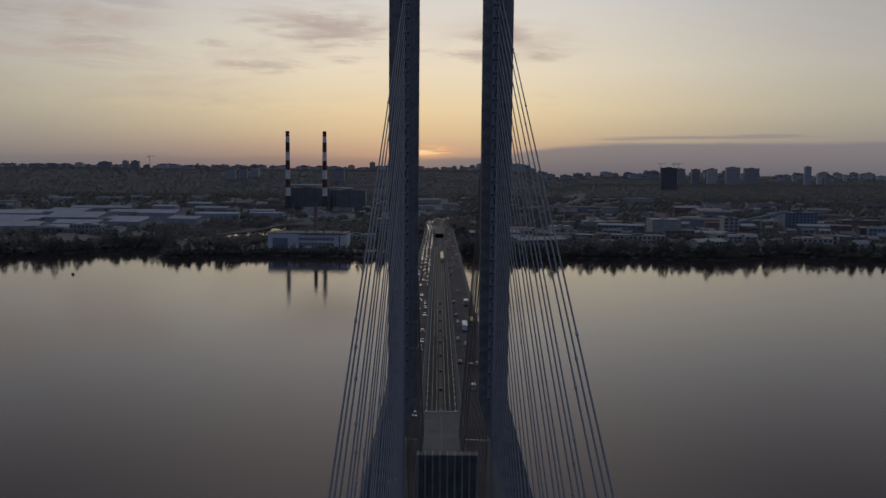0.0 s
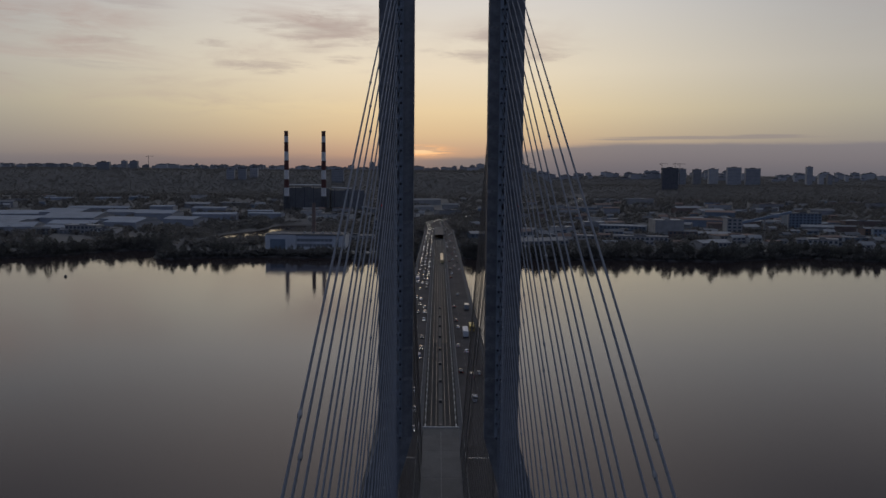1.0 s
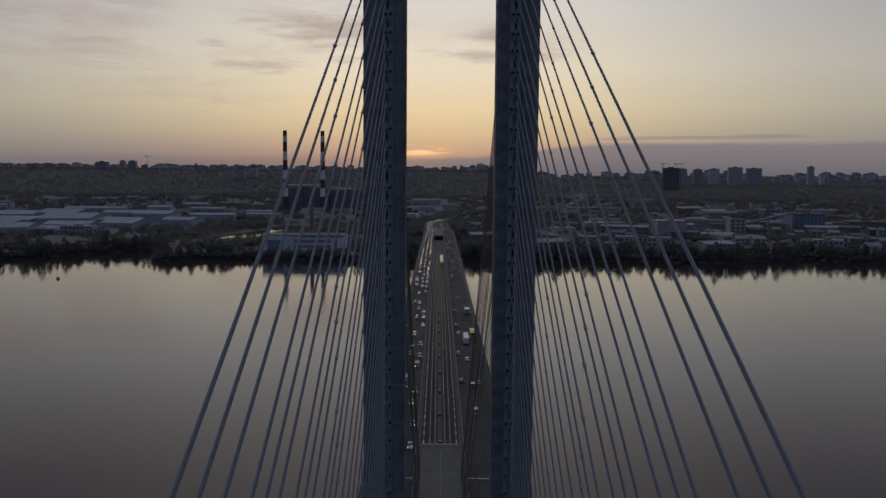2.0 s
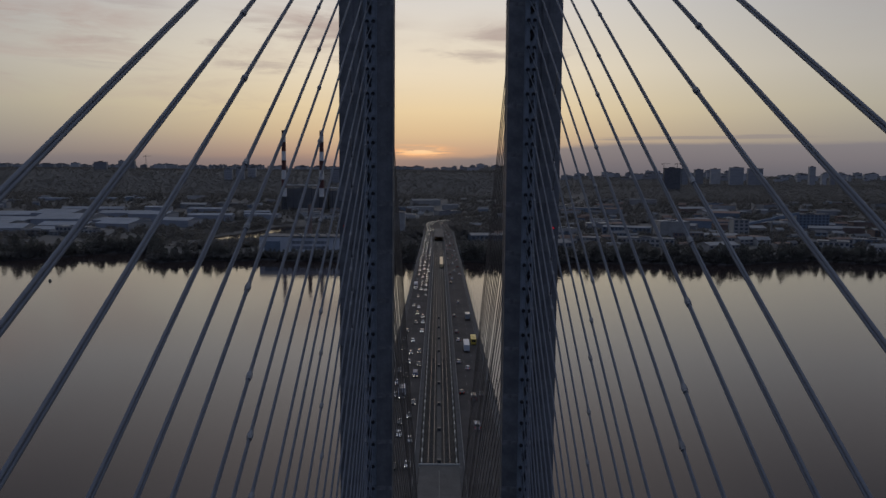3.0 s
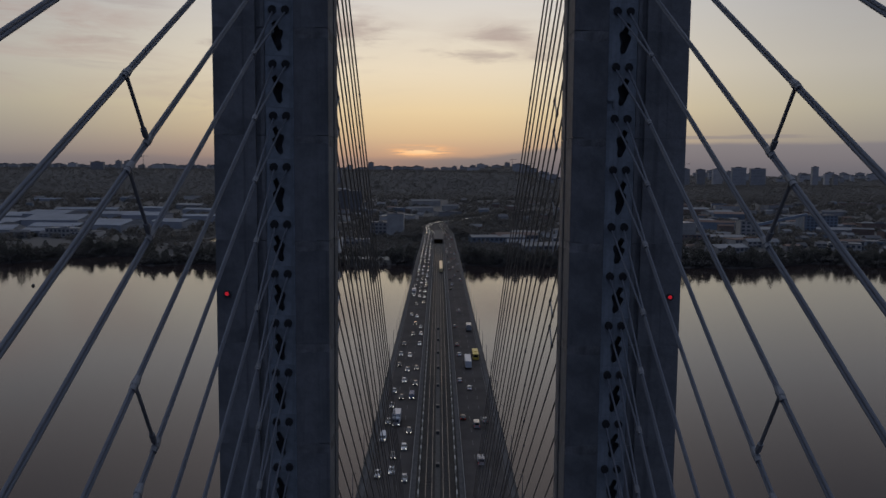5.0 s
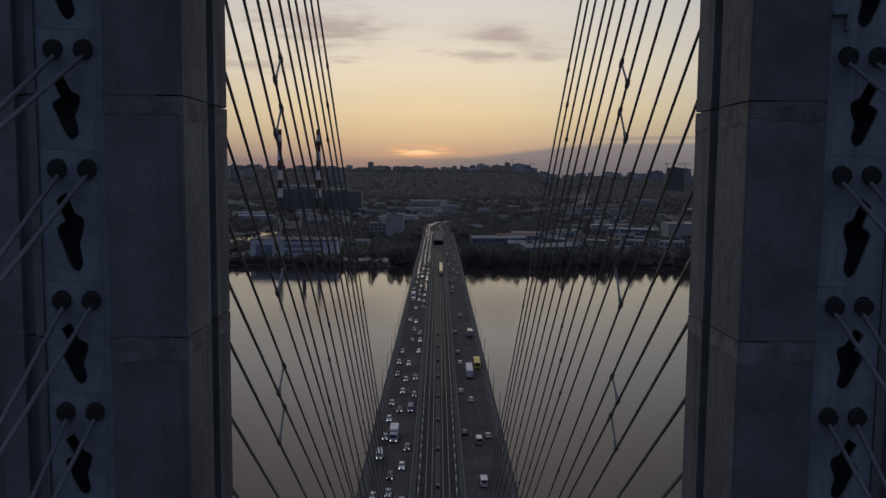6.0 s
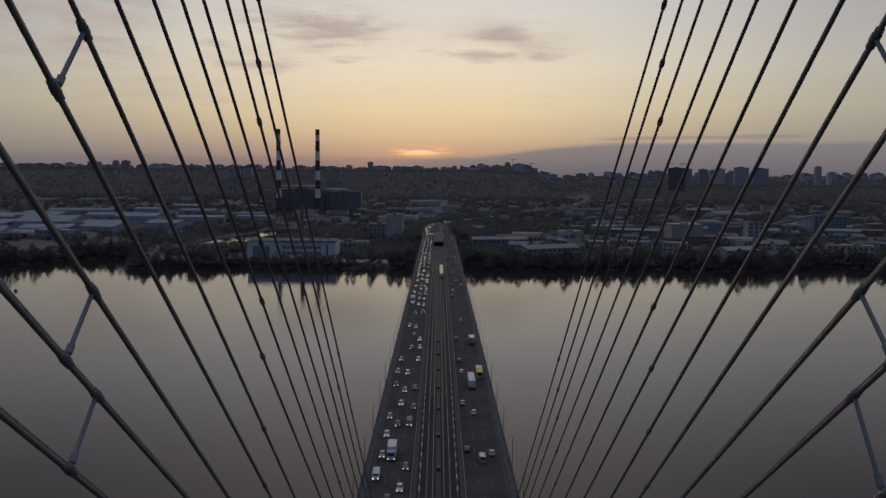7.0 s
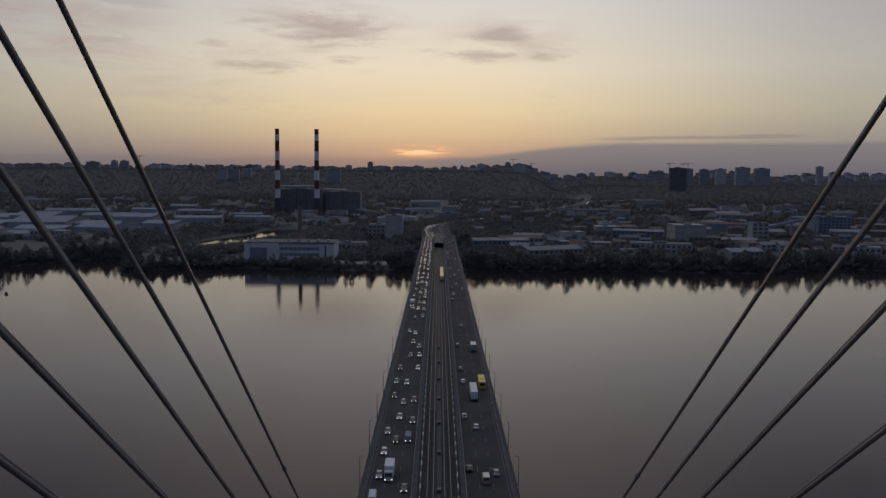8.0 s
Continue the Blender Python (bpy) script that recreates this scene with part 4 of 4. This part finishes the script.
tree_rng = np.random.RandomState(3)
kinds = []
for i, (h, rad) in enumerate(((17, 5.5), (21, 6.0), (14, 5.2), (19, 4.2), (11, 4.6))):
    kinds.append((h, rad))
protos = []
for k in range(420):
    x = -640 + 1280 * (k + tree_rng.rand()) / 420
    y = float(shore(x)) + 4 + abs(tree_rng.normal(0, 13))
    if -20 - 3 < x < 23 or (-232 < x < -104 and y > 884) or (-104 <= x < -52 and tree_rng.rand() < 0.75):
        continue
    i = tree_rng.randint(5)
    s = tree_rng.uniform(0.52, 0.88) * (0.8 if -340 < x < -232 else 1.0)
    if -232 < x < -104:
        s *= 0.5
    m = pose(x, y, on_ground(x, y), 0, 0, tree_rng.rand() * 360) @ Matrix.Scale(1, 4)
    if len(protos) < 5:
        i = len(protos)
        protos.append(make_tree("tree", 10 + i, kinds[i][0], kinds[i][1], m, "dark leafy tree on the river bank"))
    else:
        copy_thing(protos[i], m).scale = (s, s, s * tree_rng.uniform(0.85, 1.15))


def forest(name, label, count, pick, smin, smax, seed, flat=1.15, sit=0.55, sprays=40):
    """Many small tree crowns joined into one mesh."""
    rg = np.random.RandomState(seed)
    c = rg.normal(0, 1, (sprays, 1, 3))
    c = c / np.linalg.norm(c, axis=2, keepdims=True) * rg.uniform(0.45, 1.0, (sprays, 1, 1))
    base = (c + rg.normal(0, 0.36, (sprays, 3, 3)) * np.array([1, 1, 0.5])).reshape(-1, 3)
    tri = np.arange(sprays * 3).reshape(-1, 3)
    pts = pick(rg, count)
    z = ground_z(pts[:, 0], pts[:, 1])
    s = rg.uniform(smin, smax, len(pts))
    ang = rg.uniform(0, 6.283, len(pts))
    ca, sa = np.cos(ang)[:, None], np.sin(ang)[:, None]
    v = np.stack([base[None, :, 0] * ca - base[None, :, 1] * sa, base[None, :, 0] * sa + base[None, :, 1] * ca, base[None, :, 2] + 0 * ca], -1)
    v = v * rg.uniform(0.75, 1.2, (len(pts), 1, 3)) * s[:, None, None] * np.array([1, 1, flat])
    v = v + np.stack([pts[:, 0], pts[:, 1], z + s * sit], -1)[:, None, :]
    f = tri[None] + (np.arange(len(pts)) * len(base))[:, None, None]
    mm = bpy.data.meshes.new(name)
    mm.from_pydata(v.reshape(-1, 3).tolist(), [], f.reshape(-1, 3).tolist())
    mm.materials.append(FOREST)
    return tagged(new(name, mm), label, "trees", kind="stuff")


# Base colours raised above foliage's own tone: distance haze put into the albedo.
FOREST = bpy.data.materials.new("haze_lifted_woods")
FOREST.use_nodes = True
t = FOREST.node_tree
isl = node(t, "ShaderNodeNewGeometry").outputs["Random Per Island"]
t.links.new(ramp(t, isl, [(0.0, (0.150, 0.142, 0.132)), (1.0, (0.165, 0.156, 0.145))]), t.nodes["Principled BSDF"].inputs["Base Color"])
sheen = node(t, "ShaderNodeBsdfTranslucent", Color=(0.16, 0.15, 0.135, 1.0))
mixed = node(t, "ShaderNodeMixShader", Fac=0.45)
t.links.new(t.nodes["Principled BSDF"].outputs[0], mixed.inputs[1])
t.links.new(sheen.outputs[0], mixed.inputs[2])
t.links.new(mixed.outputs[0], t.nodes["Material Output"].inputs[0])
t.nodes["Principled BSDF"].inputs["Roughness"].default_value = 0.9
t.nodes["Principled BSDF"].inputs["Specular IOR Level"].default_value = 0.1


def pick_hill(rg, n):
    y = rg.uniform(2350, 4700, n)
    px = rg.uniform(-0.72, 0.72, n)
    keep = ~((np.abs(px - 0.165) < 0.025) & (y < 2900))
    return np.stack([px * y, y], -1)[keep]


def pick_town(rg, n):
    y = 885 + 1545 * rg.rand(n) ** 1.2
    px = rg.uniform(-0.68, 0.68, n)
    x = px * y
    clump = np.sin(x * 0.013 + 2) * np.sin(y * 0.017) + 0.5 * np.sin(x * 0.05 + y * 0.03) + rg.normal(0, 0.35, n)
    keep = (clump > np.where(y > 1480, -0.45, -0.05)) & (y > shore(x) + 14) & (inlet(x, y) < 0.05) & (np.abs(x) > 26) & ~((x > -240) & (x < -95) & (y < 975))
    keep &= ~((x - inlet_x(y) > -45) & (x - inlet_x(y) < 115) & (y > 985) & (y < 1470))
    keep &= ~((y > 1000) & (np.abs(x - np.interp(y, [p[1] for p in BEND[:10]], [p[0] for p in BEND[:10]])) < 24))
    return np.stack([x, y], -1)[keep]


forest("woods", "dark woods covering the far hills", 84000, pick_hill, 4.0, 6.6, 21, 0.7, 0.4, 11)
def pick_shore(rg, n):
    x = rg.uniform(-640, 640, n)
    y = shore(x) + 1.5 + np.abs(rg.normal(0, 5, n))
    keep = (np.abs(x) > 24) & ~((x > -104) & (x < -52) & (rg.rand(n) < 0.8))
    return np.stack([x, y], -1)[keep]


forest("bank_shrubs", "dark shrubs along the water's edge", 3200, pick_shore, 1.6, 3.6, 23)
def pick_backwater(rg, n):
    y = rg.uniform(1000, 1480, n)
    x = inlet_x(y) + rg.choice((-1.0, 1.0), n) * rg.uniform(24, 110, n)
    keep = (inlet(x, y) < 0.12) & (y > shore(x) + 10)
    return np.stack([x, y], -1)[keep]


def pick_roadside(rg, n):
    y = 872 + 900 * rg.rand(n) ** 1.5
    mid = np.interp(y, [p[1] for p in BEND[:10]], [p[0] for p in BEND[:10]])
    x = mid + rg.choice((-1.0, 1.0), n) * (23 + 130 * rg.rand(n) ** 1.4)
    keep = (y > shore(x) + 6) & ~((x > -118) & (x < -40) & (y < 905))
    return np.stack([x, y], -1)[keep]


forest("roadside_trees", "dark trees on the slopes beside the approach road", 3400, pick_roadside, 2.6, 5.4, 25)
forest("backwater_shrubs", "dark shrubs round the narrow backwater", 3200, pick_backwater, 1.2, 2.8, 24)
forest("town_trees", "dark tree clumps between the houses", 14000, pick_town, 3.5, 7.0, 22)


# ---------- buildings ----------
def building(name, x, y, w, d, h, wall, roof, label, cat, group="", turn=0.0, rows_=0, cols=0, gable=0.0, chim=False):
    z = on_ground(x, y)
    ob = thing(name, pose(x, y, z, 0, 0, turn), label, cat, group)
    part("wall", boxed(-w / 2, w / 2, 0, d, -3, h), wall, ob)
    if gable:
        r = loft([[(-w / 2 - 0.5, -0.5, h), (w / 2 + 0.5, -0.5, h), (w / 2 + 0.5, d + 0.5, h), (-w / 2 - 0.5, d + 0.5, h)],
                  [(-w / 2 - 0.5, d * 0.46, h + gable), (w / 2 + 0.5, d * 0.46, h + gable), (w / 2 + 0.5, d * 0.54, h + gable), (-w / 2 - 0.5, d * 0.54, h + gable)]])
    else:
        r = boxed(-w / 2 - 0.25, w / 2 + 0.25, -0.25, d + 0.25, h, h + 0.7)
        box(r, -w * 0.12, w * 0.1, d * 0.3, d * 0.6, h + 0.7, h + 2.6)
    part("roof", r, roof, ob)
    if rows_:
        ww, hh = w / cols, h / rows_
        win = boxed(-ww * 0.29, ww * 0.29, -0.08, 0.06, -hh * 0.27, hh * 0.27)
        win_me = bpy.data.meshes.new("window")
        win.to_mesh(win_me)
        win.free()
        win_me.materials.append(WINDOW)
        for i in range(cols):
            for j in range(rows_):
                shared("window", win_me, ob, pose(-w / 2 + ww * (i + 0.5), 0, hh * (j + 0.52)))
    return ob


# riverside factory: two white blocks with strip windows
fac = thing("factory_hall", pose(-215, 900, on_ground(-170, 915)), "white riverside factory hall with dark strip windows", "factory")
part("end_block", boxed(0, 38, 0, 40, -3, 19, bev=0.2), FACTORY_WALL, fac)
part("gate", boxed(6, 25, -0.15, 0.1, 0.5, 13.5), WALLS[3], fac, "dark blue sheet gate")
part("long_block", boxed(38.05, 99, 1.0, 42, -3, 18.2, bev=0.2), FACTORY_WALL, fac)
part("roof", boxed(-0.3, 99.3, -0.3, 42, 19, 19.6), ROOFS[0], fac)
for z0 in (4.0, 10.4):
    for k in range(9):
        part("window", boxed(39 + k * 4.9, 43.5 + k * 4.9, 0.9, 1.1, z0, z0 + 3.6), TOWER_GLASS, fac)
part("stair_window", boxed(88.5, 90.3, 0.9, 1.1, 1.5, 16), WINDOW, fac)
for k in range(5):
    part("roof_vent", boxed(45 + k * 11, 48 + k * 11, 14, 18, 19.6, 21.6, bev=0.1), GALV, fac)
bm = bmesh.new()
bmesh.ops.create_grid(bm, x_segments=30, y_segments=10, size=0.5)
for v in bm.verts:
    x, y = -78 + v.co.x * 74, 876 + v.co.y * 34
    v.co = Vector((x, y, on_ground(x, y) + 0.25))
tagged(part("shore_yard", bm, SAND), "pale sandy yard on the shore", "ground", kind="structure")

# power station with two striped stacks
building("power_station_hall", -316, 1820, 108, 44, 53, ROOFS[2], ROOFS[0], "tall grey power station hall below the stacks", "power station")
building("power_station_annex", -218, 1836, 80, 38, 48, ROOFS[2], ROOFS[0], "long grey power station annex with flat roof", "power station")
duct = thing("flue_duct", pose(0, 1800, 0), "pale flue duct running between two smokestacks", "duct")
part("pipe", tube(bmesh.new(), (-353, 0, 48.5), (-276, 0, 48.5), 1.2, n=12), STACK_WHITE, duct)
for x in (-337, -316, -295):
    part("support", boxed(x - 0.6, x + 0.6, -0.6, 0.6, -19, 47.6), DARK_STEEL, duct)
duct = thing("flue_duct", pose(0, 1800, 0), "pale flue duct sloping towards the annex", "duct")
part("pipe", tube(bmesh.new(), (-253, 0, 43.3), (-205, 0, 41), 1.2, n=12), STACK_WHITE, duct)
for x in (-246, -213):
    part("support", boxed(x - 0.6, x + 0.6, -0.6, 0.6, -19, 40.6), DARK_STEEL, duct)
for x in (-358, -271):
    z0, ht, foot = on_ground(x, 1800), 152.0, 22.0
    st = thing("smokestack", pose(x, 1800, 0), "tall red and white striped smokestack on a bare concrete shaft", "smokestack", "striped smokestacks")
    part("shaft", tube(bmesh.new(), (0, 0, z0 - 1), (0, 0, foot), 7.2, 6.05, 20), TAR, st, "bare dark concrete shaft")
    bands = [(0.0, 0.13, STACK_WHITE), (0.13, 0.26, STACK_RED), (0.26, 0.40, STACK_WHITE), (0.40, 0.54, STACK_RED), (0.54, 0.68, STACK_WHITE), (0.68, 0.82, STACK_RED), (0.82, 0.92, STACK_WHITE), (0.92, 1.0, STACK_RED)]
    for b0, b1, mt in bands:
        part("band", tube(bmesh.new(), (0, 0, foot + ht * b0 + 0.1), (0, 0, foot + ht * b1), 6.0 - 1.5 * b0, 6.0 - 1.5 * b1, 20), mt, st)
    for b1 in (0.54, 0.82, 0.99):
        part("gallery_ring", tube(bmesh.new(), (0, 0, foot + ht * b1), (0, 0, foot + ht * b1 + 1.1), 6.5 - 1.5 * b1, n=20), DARK_STEEL, st)
old = thing("brick_chimney", pose(-168, 985, on_ground(-168, 985)), "slender dark brick chimney", "chimney")
part("shaft", tube(bmesh.new(), (0, 0, -2), (0, 0, 54), 3.4, 2.2, 14), WALLS[2], old)
part("rim", tube(bmesh.new(), (0, 0, 53), (0, 0, 54.6), 2.6, n=14), WALLS[2], old)

# pale warehouses on the flat bank
sheds = [(-745, 1275, 110, 90, 11, -6, 5), (-640, 1290, 90, 110, 14, 4, 7), (-560, 1310, 70, 70, 11, -9, 3), (-655, 1120, 80, 70, 10, 12, 5), (-575, 1135, 64, 60, 8, 9, 3),
         (-520, 1215, 60, 70, 12, -14, 6), (-600, 1215, 74, 60, 9, 3, 4), (-700, 1190, 60, 50, 13, -4, 3), (-455, 1310, 58, 50, 12, -12, 4), (-440, 1480, 84, 40, 12, 6, 3),
         (-545, 1440, 74, 60, 15, -3, 5), (-625, 1530, 96, 60, 12, 5, 4), (-720, 1430, 80, 80, 16, -8, 6), (-820, 1440, 120, 90, 12, 6, 5), (-355, 1540, 70, 26, 11, -5, 2),
         (-372, 1580, 52, 20, 14, 4, 2), (-760, 1700, 130, 40, 10, 7, 4), (-520, 1720, 80, 40, 10, -6, 3), (-605, 1660, 50, 36, 17, 2, 2), (-1040, 2110, 78, 12, 6, 0, 2),
         (-910, 2120, 70, 12, 6, 0, 2), (-834, 2140, 56, 12, 6, 0, 2)]
for x, y, w, d, h, turn, rise in sheds:
    building("warehouse", x, y, w, d, h, WHITE_SHED, SHED_ROOF, "large pale sheet-metal warehouse with low roof", "warehouse", "riverside warehouses", turn=turn, gable=rise)
# grey works tower and blocks by the bridge
building("works_building", -62, 1120, 24, 26, 34, WALLS[0], ROOFS[0], "pale concrete works tower beside the bridge", "industrial building")
building("works_building", -86, 1160, 30, 30, 22, WALLS[1], ROOFS[0], "grey concrete works block", "industrial building", rows_=4, cols=5)
building("works_building", -115, 1010, 50, 26, 9, WALLS[0], ROOFS[0], "low pale works shed near the shore", "industrial building", rows_=1, cols=8)
building("cube_hall", 352, 1130, 44, 40, 27, WALLS[0], ROOFS[2], "large pale grey windowless hall", "industrial building")
building("silo_house", 470, 1180, 24, 20, 28, WALLS[0], ROOFS[0], "pale square silo house", "industrial building", rows_=5, cols=3)
building("office_block", 650, 1330, 60, 26, 30, WALLS[3], ROOFS[0], "blue sheet-clad office block with window rows", "office", rows_=6, cols=9)
crane = thing("conveyor_bridge", pose(500, 1250, on_ground(500, 1250)), "sloping sheet-metal conveyor bridge", "conveyor")
bm = loft([[(0, -2, 14), (0, 2, 14), (0, 2, 18), (0, -2, 18)], [(90, -2, 34), (90, 2, 34), (90, 2, 38), (90, -2, 38)]])
part("gantry", bm, WALLS[3], crane)
for xx in (8, 46, 86):
    part("support", boxed(xx - 1, xx + 1, -1.5, 1.5, -3, 15 + 20 * xx / 90), GALV, crane)

# low town: houses, sheds and workshops
town = random.Random(19)
count = 0
while count < 230:
    y = 912 + 1400 * town.random() ** 1.25
    px = town.uniform(-0.66, 0.68)
    x = px * y
    bx = np.interp(y, [p[1] for p in BEND[:10]], [p[0] for p in BEND[:10]])
    if abs(x - bx) < 48 or (-0.42 < px < -0.02 and y < 1480) or (px < -0.02 and y < 1080) or (-0.62 < px < -0.18 and 1130 < y < 1780) or (px < -0.15 and y > 1780 and town.random() < 0.7) or float(inlet(x, y)) > 0.02:
        continue
    count += 1
    big = town.random() < 0.35
    w, d, h = (town.uniform(34, 80), town.uniform(16, 34), town.uniform(7, 15)) if big else (town.uniform(12, 26), town.uniform(9, 15), town.uniform(5, 10))
    wl = WALLS[town.choice((0, 0, 1, 1, 2, 3))]
    rf = ROOFS[town.choice((0, 0, 1, 2, 2))]
    near = y < 1230
    kind_ = "workshop" if big else "house"
    building(kind_, x, y, w, d, h, wl, rf, ("long low workshop with sheet roof" if big else "small house with pitched roof") + " among dark trees", kind_, kind_ + "s in the town",
             turn=town.uniform(-25, 25), rows_=(2 if near else 0), cols=(int(w / 6) if near else 0), gable=0.0 if big and town.random() < 0.5 else town.uniform(2.0, 4.5))

# tower blocks along the skyline
sky_rng = random.Random(5)


DARK_TOWER = material("unfinished_tower_wall", (0.13, 0.13, 0.14), 0.9, var=0.3, scale=0.1, fine=0.5)


def tower(px, y, w, h, dark=False):
    x = px * y
    z = on_ground(x, y)
    ob = thing("tower_block", pose(x, y, z), "distant grey apartment tower block on the skyline", "apartment block", "tower blocks on the skyline")
    part("wall", boxed(-w / 2, w / 2, 0, 18, -4, h), DARK_TOWER if dark else TOWER_WALL, ob)
    r = boxed(-w / 2 - 0.3, w / 2 + 0.3, -0.3, 18.3, h, h + 1.2)
    box(r, -w * 0.2, w * 0.15, 4, 12, h + 1.2, h + 4.5)
    part("roof", r, ROOFS[0], ob)
    if y < 3600 and not dark:
        for j in range(int(h / 6.4)):
            part("window_band", boxed(-w / 2 + 1.5, w / 2 - 1.5, -0.12, 0.05, j * 6.4 + 2.0, j * 6.4 + 4.0), TOWER_GLASS, ob)
    return ob


for k in range(330):
    px = sky_rng.uniform(-0.58, 0.58)
    y = sky_rng.uniform(4050, 4850)
    tower(px, y, sky_rng.uniform(14, 64), sky_rng.uniform(8, 28) * (1.35 if px > 0.25 else 1.0))
for px, y, w, h in ((0.311, 3550, 34, 74), (0.330, 3600, 38, 70), (0.351, 3600, 44, 72), (0.378, 3500, 62, 80), (0.402, 3500, 66, 76), (0.474, 3700, 28, 88), (0.489, 3800, 22, 56), (0.50, 3800, 22, 52),
                    (-0.532, 3500, 40, 18), (-0.493, 3500, 50, 20), (-0.479, 3500, 20, 19), (-0.428, 3300, 52, 32), (-0.4015, 3400, 22, 36), (-0.389, 3400, 32, 36), (-0.267, 3000, 30, 40), (-0.252, 3000, 30, 42),
                    (-0.237, 3050, 30, 38), (-0.085, 3900, 26, 40), (-0.13, 2950, 46, 48), (0.10, 4000, 60, 40)):
    tower(px, y, w, h)
tower(0.297, 3000, 62, 84, True)
for px, y in ((0.286, 3010), (0.303, 3010), (0.309, 3010), (-0.37, 3420), (0.092, 4000), (0.115, 4000)):
    x = px * y
    z = on_ground(x, y)
    top = 104 if y < 3100 else 62
    cr = thing("tower_crane", pose(x, y + 3, z), "thin lattice tower crane over the skyline", "crane", "tower cranes")
    part("mast", boxed(-0.7, 0.7, -0.7, 0.7, -3, top), DARK_STEEL, cr)
    part("jib", boxed(-9, 22, -0.5, 0.5, top - 4, top - 2.8), DARK_STEEL, cr)
    part("counterweight", boxed(-9, -6, -1.0, 1.0, top - 7, top - 4), DARK_STEEL, cr)
